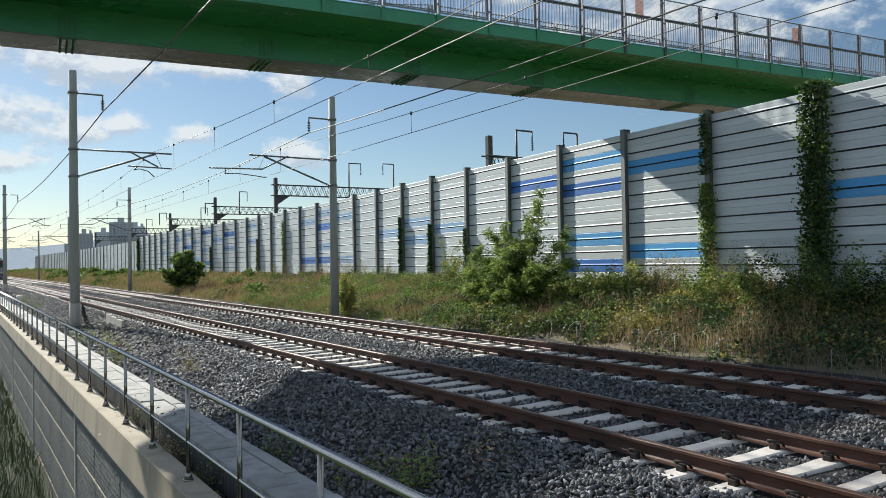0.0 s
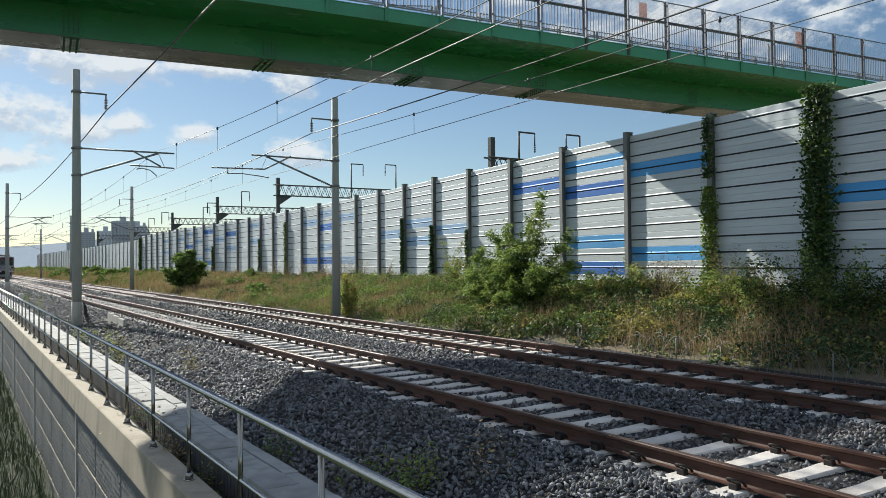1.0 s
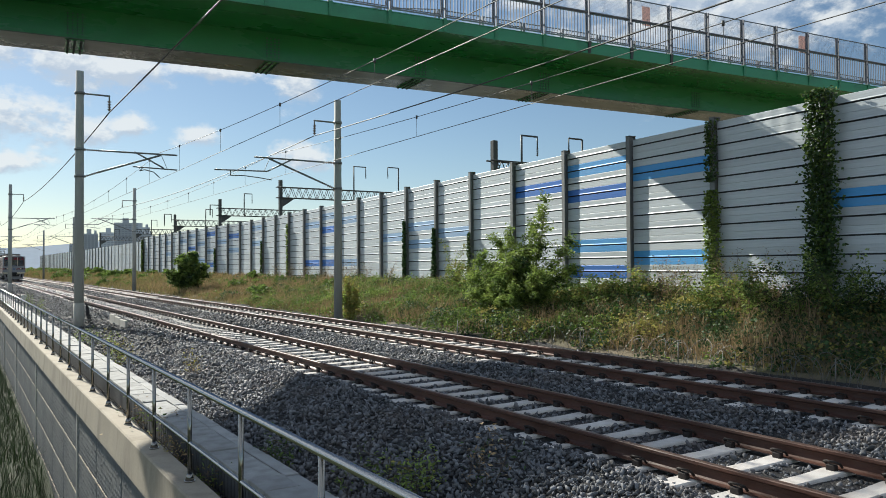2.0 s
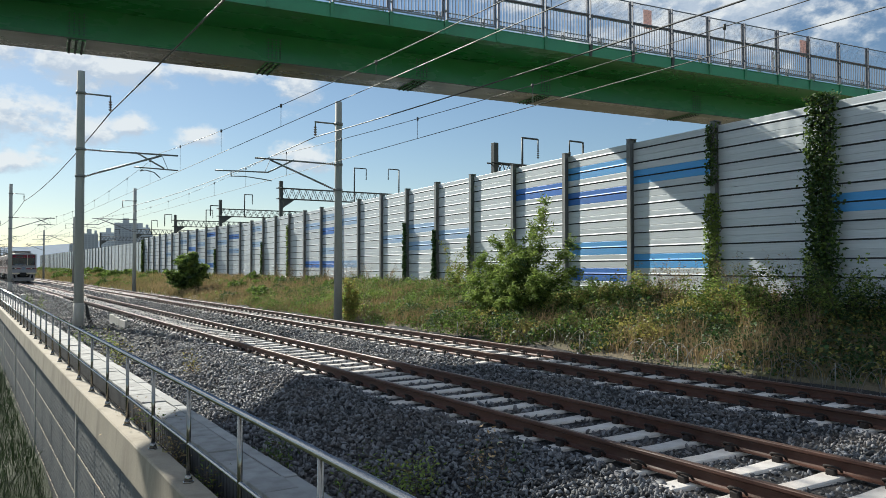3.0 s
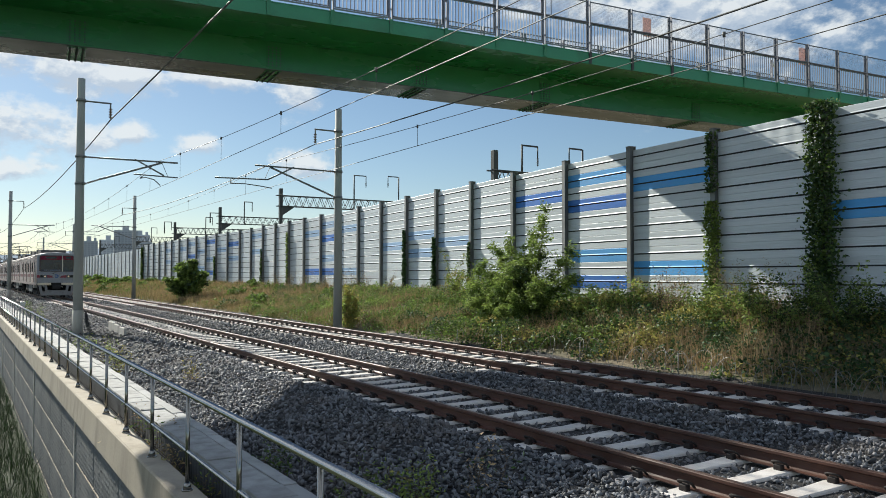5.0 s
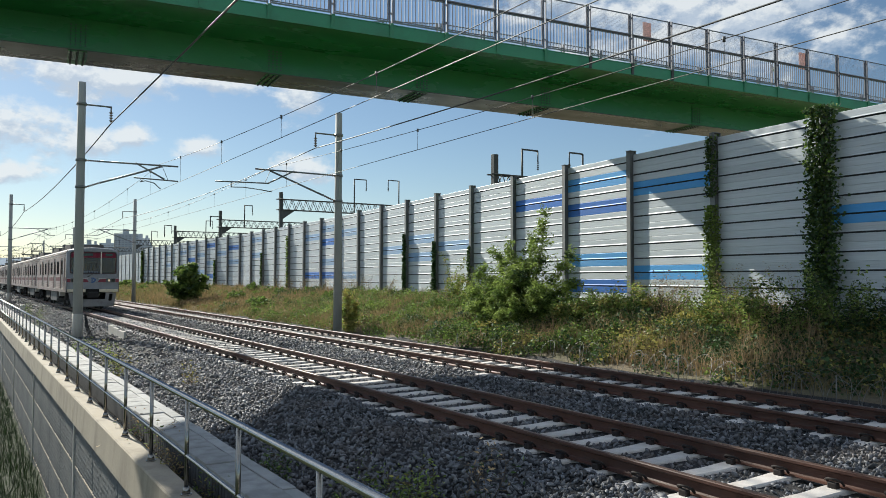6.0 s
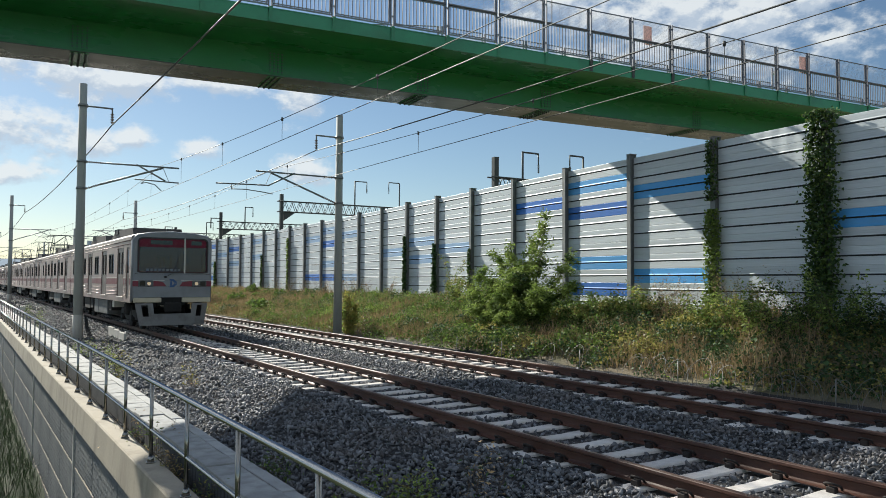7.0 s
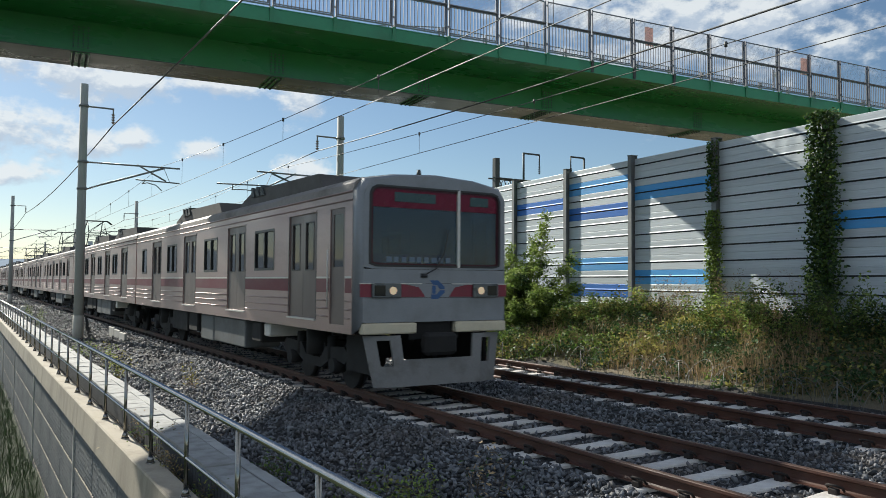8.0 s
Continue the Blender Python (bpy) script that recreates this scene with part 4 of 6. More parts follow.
def build_car(lead, pantograph, wheel):
    root = thing("train_car", "silver commuter train lead car with black windscreen and dark red bands" if lead else "silver commuter train car with sliding doors and a faded red stripe", "train car", "cars of the train")
    y0 = 0.22 if lead else 0.0
    openings = [(*d, *DOOR_Z) for d in DOORS] + [(*w, *WIN_Z) for w in WINDOWS]
    if lead:
        openings.append((*CAB_DOOR, 1.22, 3.2))
    bm_side = side_sheet(openings, y0)
    side_me = mesh_of(bm_side, BODY, "side_wall")
    for flip in (False, True):
        me = side_me
        if flip:
            me = side_me.copy()
            me.transform(Matrix.Scale(-1, 4, (1, 0, 0)))
            me.flip_normals()
        part("side_wall", me, BODY, root)
    # roof, floor and ends
    bm = bmesh.new()
    arc = [(-HALF, EAVE), (-HALF + 0.02, EAVE + 0.12), (-HALF + 0.16, EAVE + 0.22), (-0.8, CROWN - 0.05), (0, CROWN), (0.8, CROWN - 0.05), (HALF - 0.16, EAVE + 0.22), (HALF - 0.02, EAVE + 0.12), (HALF, EAVE)]
    prism(bm, arc, y0, CAR_L)
    part("roof", bm, ROOF, root, "sooty grey-brown curved roof")
    bm = bmesh.new()
    box(bm, -HALF + 0.06, HALF - 0.06, y0, CAR_L, FLOOR, FLOOR + 0.1)
    part("floor_pan", bm, UNDER, root)
    bm = bmesh.new()
    for y in ((CAR_L - 0.05,) if lead else (0.0, CAR_L - 0.05)):
        box(bm, -HALF + 0.062, HALF - 0.062, y, y + 0.05, FLOOR + 0.1, EAVE)
    part("end_wall", bm, BODY, root)
    bm = bmesh.new()
    box(bm, -0.5, 0.5, CAR_L, CAR_L + (CAR_STEP - CAR_L) - 0.01, 1.15, 3.2)
    part("gangway", bm, BLACK, root, "black gangway bellows")
    bm = bmesh.new()
    box(bm, -HALF + 0.1, HALF - 0.1, 1.6, CAR_L - 0.3, 3.3, 3.34)
    part("ceiling_lining", bm, LINING, root)
    for sx in (-1, 1):
        # gutters, stripe, cream line and the pressed beads between the doors
        bm = bmesh.new()
        for z, r in ((EAVE - 0.02, 0.02), (EAVE - 0.16, 0.013)):
            tube(bm, (sx * (HALF + 0.005), y0, z), (sx * (HALF + 0.005), CAR_L, z), r, n=6)
        part("gutter", bm, BODY, root)
        ys = [y0] + [v for d in ([CAB_DOOR] if lead else []) + DOORS for v in d] + [CAR_L]
        for a, b in zip(ys[0::2], ys[1::2]):
            bm = bmesh.new()
            xa, xb = sorted((sx * HALF, sx * (HALF + 0.004)))
            box(bm, xa, xb, a + 0.03, b - 0.03, 1.76, 2.0)
            part("red_stripe", bm, STRIPE, root)
            bm = bmesh.new()
            box(bm, xa, xb, a + 0.03, b - 0.03, 2.004, 2.035)
            part("cream_line", bm, CREAM, root)
            for z in (1.62, 1.48, 1.34):
                bm = bmesh.new()
                tube(bm, (sx * HALF, a + 0.06, z), (sx * HALF, b - 0.06, z), 0.014, n=6)
                part("pressed_bead", bm, BODY, root)
        for d in DOORS:
            mid = (d[0] + d[1]) / 2
            for a, b in ((d[0] + 0.005, mid - 0.004), (mid + 0.004, d[1] - 0.005)):
                bm = bmesh.new()
                xi = sx * (HALF - 0.055)
                w0, w1 = (a + 0.17, b - 0.13)
                for q in ((a, b, DOOR_Z[0], 2.17), (a, b, 3.03, DOOR_Z[1]), (a, w0, 2.17, 3.03), (w1, b, 2.17, 3.03)):
                    box(bm, min(xi, xi + sx * 0.03), max(xi, xi + sx * 0.03), *q)
                door = part("sliding_door", bm, DOOR, root)
                bm = bmesh.new()
                rounded(bm, xi + sx * 0.01, w0, w1, 2.17, 3.03, 0.01, 0.008)
                part("door_pane", bm, GLASS, door, "tinted door pane")
                bm = bmesh.new()
                for q in ((w0 - 0.02, w0, 2.15, 3.05), (w1, w1 + 0.02, 2.15, 3.05), (w0, w1, 2.15, 2.17), (w0, w1, 3.03, 3.05)):
                    box(bm, min(xi + sx * 0.03, xi + sx * 0.037), max(xi + sx * 0.03, xi + sx * 0.037), *q)
                part("pane_seal", bm, BLACK, door)
            bm = bmesh.new()
            box(bm, *sorted((sx * (HALF - 0.02), sx * (HALF + 0.035))), d[0] - 0.02, d[1] + 0.02, DOOR_Z[0] - 0.035, DOOR_Z[0] - 0.004)
            part("door_step", bm, CREAM, root, "bright metal door step")
            for ja in (d[0] - 0.028, d[1] + 0.001):
                bm = bmesh.new()
                box(bm, *sorted((sx * (HALF - 0.05), sx * (HALF + 0.003))), ja, ja + 0.027, DOOR_Z[0], DOOR_Z[1])
                part("door_seal", bm, BLACK, root)
            bm = bmesh.new()
            box(bm, *sorted((sx * (HALF - 0.02), sx * (HALF + 0.012))), d[0] - 0.02, d[1] + 0.02, DOOR_Z[1] + 0.004, DOOR_Z[1] + 0.03)
            part("door_hood", bm, BODY, root)
        for w in WINDOWS:
            mid = (w[0] + w[1]) / 2
            xi = sx * (HALF - 0.03)
            for a, b in ((w[0] + 0.04, mid - 0.03), (mid + 0.03, w[1] - 0.04)) if w[1] - w[0] > 1 else ((w[0] + 0.04, w[1] - 0.04),):
                bm = bmesh.new()
                for q in ((a - 0.04, b + 0.04, WIN_Z[0], WIN_Z[0] + 0.05), (a - 0.04, b + 0.04, WIN_Z[1] - 0.05, WIN_Z[1]), (a - 0.04, a, WIN_Z[0] + 0.05, WIN_Z[1] - 0.05), (b, b + 0.04, WIN_Z[0] + 0.05, WIN_Z[1] - 0.05)):
                    box(bm, *sorted((xi - sx * 0.02, xi + sx * 0.036)), *q)
                fr = part("window_frame", bm, BLACK, root)
                bm = bmesh.new()
                rounded(bm, xi, a, b, WIN_Z[0] + 0.05, WIN_Z[1] - 0.05, 0.01, 0.008)
                part("pane", bm, GLASS, fr)
    # roof equipment
    for a, b in ((2.7, 8.0), (9.6, 14.8)) if not pantograph else ((6.4, 11.6),):
        bm = bmesh.new()
        prism(bm, [(a, CROWN - 0.05), (a + 0.25, 4.08), (b - 1.1, 4.13), (b, CROWN + 0.02), (b, CROWN - 0.1), (a, CROWN - 0.1)], -0.98, 0.98, "x")
        unit = part("air_conditioner", bm, UNIT, root, "brown-grey rooftop air conditioner")
        for k in range(3):
            bm = bmesh.new()
            y = b - 1.25 - k * 0.34
            prism(bm, [(y, 3.95), (y + 0.2, 4.19), (y + 0.26, 4.19), (y + 0.26, 3.95)], -1.02, -0.55, "x")
            part("louvre", bm, DARK_STEEL, unit)
    for yc in (3.0, 17.0) if pantograph else ():
        bm = bmesh.new()
        for sx in (-0.55, 0.55):
            box(bm, sx - 0.05, sx + 0.05, yc - 1.0, yc + 1.0, 3.96, 4.04)
        for dy in (-0.8, 0.8):
            box(bm, -0.6, 0.6, yc + dy - 0.04, yc + dy + 0.04, 3.97, 4.03)
        pan = part("pantograph", bm, DARK_STEEL, root, "raised dark steel pantograph")
        for dy in (-1, 1):
            bm = bmesh.new()
            for sx in (-0.55, 0.55):
                path_tube(bm, [(sx, yc + dy * 0.8, 4.02), (sx * 0.9, yc + dy * 1.25, 4.75), (sx * 0.8, yc + dy * 0.15, 5.5)], 0.027, 6)
            tube(bm, (-0.5, yc + dy * 1.25, 4.75), (0.5, yc + dy * 1.25, 4.75), 0.03, n=6)
            tube(bm, (-0.5, yc + dy * 1.25, 4.75), (0.45, yc + dy * 0.15, 5.5), 0.018, n=5)
            part("folding_arm", bm, DARK_STEEL, pan)
            bm = bmesh.new()
            path_tube(bm, [(-0.95, yc + dy * 0.15, 5.35), (-0.7, yc + dy * 0.15, 5.55), (0.7, yc + dy * 0.15, 5.55), (0.95, yc + dy * 0.15, 5.35)], 0.03, 6)
            part("contact_strip", bm, DARK_STEEL, pan)
            for sx in (-0.6, 0.6):
                bm = bmesh.new()
                tube(bm, (sx, yc + dy * 0.8, 3.68), (sx, yc + dy * 0.8, 4.02), 0.06, n=8)
                part("base_insulator", bm, PORCELAIN, pan)
    # running gear and boxes under the floor
    wheels = build_bogie(root, 2.75, wheel) + build_bogie(root, 15.6, wheel)
    for k, (a, b, z0, m) in enumerate(((5.0, 5.6, 0.62, UNDER), (6.1, 8.6, 0.42, EQUIP), (8.7, 9.9, 0.40, EQUIP), (10.3, 11.2, 0.55, UNDER), (11.4, 13.2, 0.5, UNDER), (4.45, 4.8, 0.78, CREAM))):
        for sx in (-1, 1):
            bm = bmesh.new()
            box(bm, *sorted((sx * (HALF - 0.1), sx * 0.55)), a, b, z0, FLOOR - 0.02, 0.03)
            part("equipment_box", bm, m, root)
    if lead:
        build_front(root)
    return root, wheels


def screen_outline(x0, x1, z0, z1, r):
    """A window outline in the front's plane, rounded more at its upper corners."""
    pts = []
    for cx, cz, a0, q in ((x1, z1, 0, r), (x0, z1, 90, r), (x0, z0, 180, r * 0.4), (x1, z0, 270, r * 0.4)):
        ux, uz = (cx - q if cx == x1 else cx + q), (cz - q if cz == z1 else cz + q)
        pts += [(ux + q * math.cos(radians(a0 + k * 18)), uz + q * math.sin(radians(a0 + k * 18))) for k in range(6)]
    return pts


def ring_plate(bm, outer, inner, centre, y, thick, n=96):
    """A flat plate between two closed outlines round one centre."""
    def hit(line, a):
        d = (math.cos(a), math.sin(a))
        best = 0.0
        for (x0, z0), (x1, z1) in zip(line, line[1:] + line[:1]):
            ex, ez, px, pz = x1 - x0, z1 - z0, x0 - centre[0], z0 - centre[1]
            det = d[1] * ex - d[0] * ez
            if abs(det) > 1e-9:
                t, u = (pz * ex - px * ez) / det, (d[0] * pz - d[1] * px) / det
                if t > best and -1e-6 <= u <= 1 + 1e-6:
                    best = t
        return centre[0] + d[0] * best, centre[1] + d[1] * best
    rings = []
    for i in range(n):
        a = 2 * math.pi * i / n
        o, p = hit(outer, a), hit(inner, a)
        rings.append([bm.verts.new((o[0], y, o[1])), bm.verts.new((p[0], y, p[1])), bm.verts.new((p[0], y + thick, p[1])), bm.verts.new((o[0], y + thick, o[1]))])
    for a, b in zip(rings, rings[1:] + rings[:1]):
        for k in range(4):
            bm.faces.new((a[k], a[(k + 1) % 4], b[(k + 1) % 4], b[k]))
    bmesh.ops.recalc_face_normals(bm, faces=bm.faces[:])


def build_front(root):
    """The cab end: flat mask with chamfered corners, at y = 0."""
    bm = bmesh.new()
    # shell between the mask and the car body, swept back at the sides and the roof
    ring_f = [(-1.40, 1.30), (-1.40, 3.42), (-1.28, 3.60), (-0.7, 3.72), (0, 3.76), (0.7, 3.72), (1.28, 3.60), (1.40, 3.42), (1.40, 1.30)]
    ring_b = [(-HALF, 1.08), (-HALF, EAVE), (-HALF + 0.16, EAVE + 0.22), (-0.8, CROWN - 0.05), (0, CROWN), (0.8, CROWN - 0.05), (HALF - 0.16, EAVE + 0.22), (HALF, EAVE), (HALF, 1.08)]
    f = [bm.verts.new((x, 0.0, z)) for x, z in ring_f]
    m = [bm.verts.new((x * 0.5 + u * 0.5 + (0.02 if x > 0.1 else -0.02 if x < -0.1 else 0), 0.06, z * 0.4 + w * 0.6)) for (x, z), (u, w) in zip(ring_f, ring_b)]
    b = [bm.verts.new((x, 0.24, z)) for x, z in ring_b]
    for p, q in ((f, m), (m, b)):
        for i in range(len(p) - 1):
            bm.faces.new((p[i], p[i + 1], q[i + 1], q[i])).smooth = True
    bmesh.ops.recalc_face_normals(bm, faces=bm.faces[:])
    sh = part("front_shell", bm, FRONT, root, "grey painted front surround")
    sh.modifiers.new("thick", "SOLIDIFY").thickness = 0.03
    # mask panels below the windscreen
    bm = bmesh.new()
    box(bm, -1.41, 1.41, 0.0, 0.05, 1.28, 1.685)
    part("lower_mask", bm, FRONT, root)
    bm = bmesh.new()
    box(bm, -1.41, 1.41, 0.0, 0.05, 1.93, 2.16)
    part("upper_mask", bm, FRONT, root)
    bm = bmesh.new()
    box(bm, -1.41, 1.41, 0.004, 0.05, 1.69, 1.926)
    part("lamp_band", bm, FRONT, root)
    for s in (-1, 1):
        bm = bmesh.new()
        prism(bm, [(s * 1.46, 1.70), (s * 1.46, 1.91), (s * 0.62, 1.91), (s * 0.36, 1.86), (s * 0.24, 1.70)], -0.006, 0.003)
        part("red_band", bm, RED, root, "dark red lamp band")
        bm = bmesh.new()
        box(bm, *sorted((s * 1.47, s * 0.30)), -0.006, 0.003, 1.915, 1.93)
        part("cream_line", bm, CREAM, root)
        bm = bmesh.new()
        box(bm, *sorted((s * 1.26, s * 0.72)), -0.05, 0.002, 1.685, 1.925, 0.012)
        h = part("lamp_housing", bm, LAMP_OFF, root)
        bm = bmesh.new()
        tube(bm, (s * 0.88, -0.048, 1.805), (s * 0.88, -0.062, 1.805), 0.066, n=16)
        part("headlamp", bm, HEADLAMP, h, "lit warm white headlamp")
        bm = bmesh.new()
        box(bm, *sorted((s * 1.22, s * 1.02)), -0.058, -0.049, 1.72, 1.89, 0.006)
        part("tail_lamp", bm, GLASS, h, "unlit tail lamp lens")
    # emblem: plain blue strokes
    for pts in ([(-0.15, 1.98), (0.02, 1.98), (0.15, 1.87), (0.15, 1.832), (0.06, 1.832), (-0.01, 1.905), (-0.08, 1.905)], [(0.15, 1.812), (0.15, 1.775), (0.02, 1.665), (-0.12, 1.665), (-0.12, 1.74), (-0.01, 1.74), (0.06, 1.812)], [(-0.10, 1.892), (-0.03, 1.892), (-0.03, 1.753), (-0.10, 1.753)]):
        bm = bmesh.new()
        prism(bm, pts, -0.004, 0.0025)
        part("emblem_stroke", bm, LOGO, root, "blue emblem stroke")
    # windscreen: silver frame with a rounded opening, black rubber and a thin red edge inside it
    outer = [(-1.40, 2.165), (1.40, 2.165), (1.40, 3.42), (1.28, 3.60), (0.7, 3.72), (0, 3.76), (-0.7, 3.72), (-1.28, 3.60), (-1.40, 3.42)]
    opening = screen_outline(-1.31, 1.32, 2.20, 3.555, 0.16)
    for name, out_line, in_line, y, thick, m, label in (("screen_frame", outer, opening, -0.004, 0.045, FRONT, "grey frame round the windscreen"), ("screen_rubber", opening, screen_outline(-1.27, 1.28, 2.235, 3.52, 0.14), -0.012, 0.05, BLACK, "black rubber screen surround"),
                                                        ("screen_edge", screen_outline(-1.27, 1.28, 2.235, 3.52, 0.14), screen_outline(-1.235, 1.245, 2.26, 3.49, 0.12), 0.008, 0.016, MAROON, "thin dark red edge of the screen")):
        bm = bmesh.new()
        ring_plate(bm, out_line, in_line, (0.0, 2.88), y, thick)
        part(name, bm, m, root, label)
    bm = bmesh.new()
    box(bm, 0.405, 0.455, -0.016, 0.05, 2.2, 3.55)
    part("screen_pillar", bm, CREAM, root)
    for a, b in ((-1.27, 0.40), (0.46, 1.28)):
        bm = bmesh.new()
        box(bm, a, b, 0.02, 0.028, 2.235, 3.186)
        part("windscreen", bm, SHIELD, root)
        bm = bmesh.new()
        box(bm, a, b, 0.016, 0.03, 3.19, 3.54)
        red = part("screen_band", bm, RED_GLASS, root, "glossy dark red screen top")
        bm = bmesh.new()
        c = (a + b) / 2
        box(bm, c - (b - a) * 0.24, c + (b - a) * 0.24, 0.010, 0.0155, 3.29, 3.45, 0.002)
        part("destination_display", bm, TEAL, red)
    # unreadable lettering along the foot of the screen, as plain bars
    bm = bmesh.new()
    box(bm, -1.28, 0.36, 0.03, 0.045, 2.25, 2.42)
    part("sign_board", bm, LOGO, root, "dark blue sign behind the screen")
    for i in range(9):
        bm = bmesh.new()
        x = -0.98 + i * 0.145
        box(bm, x, x + (0.09 if i % 3 else 0.11), 0.014, 0.0185, 2.28, 2.37)
        part("sign_bar", bm, FADED_TEXT, root)
    bm = bmesh.new()
    path_tube(bm, [(-0.28, -0.03, 2.06), (-0.05, -0.045, 2.18), (0.12, -0.04, 2.45), (0.2, -0.03, 2.85)], 0.012, 6)
    tube(bm, (-0.32, 0.0, 2.06), (-0.22, -0.04, 2.06), 0.035, n=8)
    part("wiper", bm, BLACK, root)
    # cab inside
    bm = bmesh.new()
    box(bm, -1.25, 1.25, 0.35, 0.75, 1.2, 2.2)
    part("driver_desk", bm, UNDER, root)
    bm = bmesh.new()
    box(bm, -HALF + 0.07, -0.3, 1.5, 1.55, 1.2, 3.3)
    box(bm, 0.3, HALF - 0.07, 1.5, 1.55, 1.2, 3.3)
    box(bm, -0.3, 0.3, 1.5, 1.55, 2.9, 3.3)
    part("cab_bulkhead", bm, LINING, root)
    for sx in (-1, 1):
        xi = sx * (HALF - 0.05)
        bm = bmesh.new()
        a, b = CAB_DOOR
        for q in ((a, b, 1.22, 2.2), (a, b, 3.1, 3.2), (a, a + 0.1, 2.2, 3.1), (b - 0.1, b, 2.2, 3.1)):
            box(bm, *sorted((xi, xi + sx * 0.03)), *q)
        door = part("cab_door", bm, DOOR, root)
        bm = bmesh.new()
        box(bm, *sorted((xi + sx * 0.01, xi + sx * 0.018)), a + 0.1, b - 0.1, 2.2, 3.1)
        part("door_pane", bm, GLASS, door)
        bm = bmesh.new()
        tube(bm, (sx * (HALF + 0.03), b + 0.04, 1.5), (sx * (HALF + 0.03), b + 0.04, 2.5), 0.014, n=6)
        part("grab_rail", bm, CREAM, root)
    # buffer strip, coupler, skirt with its cut-outs
    for a, b in ((-1.42, -0.42), (0.36, 1.42)):
        bm = bmesh.new()
        box(bm, a, b, -0.05, 0.12, 1.09, 1.27, 0.02)
        part("buffer_strip", bm, BUMPER, root)
    bm = bmesh.new()
    tube(bm, (0, 0.5, 0.9), (0, -0.12, 0.9), 0.10, n=10)
    box(bm, -0.33, 0.3, -0.22, 0.02, 0.72, 1.1, 0.06)
    box(bm, -0.5, 0.5, 0.1, 0.6, 0.98, 1.28)
    part("coupler", bm, UNDER, root)
    bm = bmesh.new()
    xs = [-1.34, -1.14, -0.92, -0.72, 0.72, 0.92, 1.14, 1.34]
    zs = [0.22, 0.56, 0.66, 0.98, 1.06]

    def hole(i, j):
        return (i == 3 and j >= 2) or (i in (1, 5) and j in (1, 2))

    def at(x, z):
        return (x * (1 - 0.12 * (1.06 - z) / 0.84), 0.02 + 0.28 * max(0, abs(x) - 0.9) - 0.10 * (1.06 - z), z)

    for i in range(7):
        for j in range(4):
            if not hole(i, j):
                bm.faces.new([bm.verts.new(at(x, z)) for x, z in ((xs[i], zs[j]), (xs[i + 1], zs[j]), (xs[i + 1], zs[j + 1]), (xs[i], zs[j + 1]))])
    bmesh.ops.remove_doubles(bm, verts=bm.verts[:], dist=0.001)
    sk = part("snow_skirt", bm, SKIRT, root, "grey plough skirt with cut-outs")
    sk.modifiers.new("thick", "SOLIDIFY").thickness = -0.05
    for sx in (-1.1, 1.1):
        bm = bmesh.new()
        box(bm, sx - 0.03, sx + 0.03, 0.14, 1.2, 0.4, 1.08)
        part("skirt_bracket", bm, UNDER, root)
    bm = bmesh.new()
    tube(bm, (-0.15, 0.4, CROWN - 0.02), (-0.15, 0.4, CROWN + 0.1), 0.05, 0.03, n=10)
    part("roof_horn", bm, DARK_STEEL, root)


WHEEL = wheel_mesh()
CARS = [build_car(i == 0, i in (2, 4), WHEEL) for i in range(9)]
TRAIN_S = [(0.0, 174.0), (3.5, 102.8), (4.5, 82.6), (6.5, 41.1), (7.0, 30.8), (8.0, 11.4)]

# ---- loose stone of the ballast ----
def rock_shapes(n, rng):
    out = []
    for _ in range(n):
        bm = bmesh.new()
        for _ in range(9):
            v = rng.normal(size=3)
            v = v / np.linalg.norm(v) * rng.uniform(0.75, 1.0) * (1.0, 0.66, 0.42)
            bm.verts.new(v)
        bmesh.ops.convex_hull(bm, input=bm.verts[:])
        bmesh.ops.triangulate(bm, faces=bm.faces[:])
        loose = [v for v in bm.verts if not v.link_faces]
        bmesh.ops.delete(bm, geom=loose, context="VERTS")
        bm.verts.index_update()
        out.append((np.array([v.co for v in bm.verts]), np.array([[v.index for v in f.verts] for f in bm.faces])))
        bm.free()
    return out


def turns(n, rng):
    """n random rotation matrices."""
    q = rng.normal(size=(n, 4))
    q /= np.linalg.norm(q, axis=1)[:, None]
    w, x, y, z = q.T
    return np.stack([1 - 2 * (y * y + z * z), 2 * (x * y - z * w), 2 * (x * z + y * w), 2 * (x * y + z * w), 1 - 2 * (x * x + z * z), 2 * (y * z - x * w), 2 * (x * z - y * w), 2 * (y * z + x * w), 1 - 2 * (x * x + y * y)], 1).reshape(n, 3, 3)


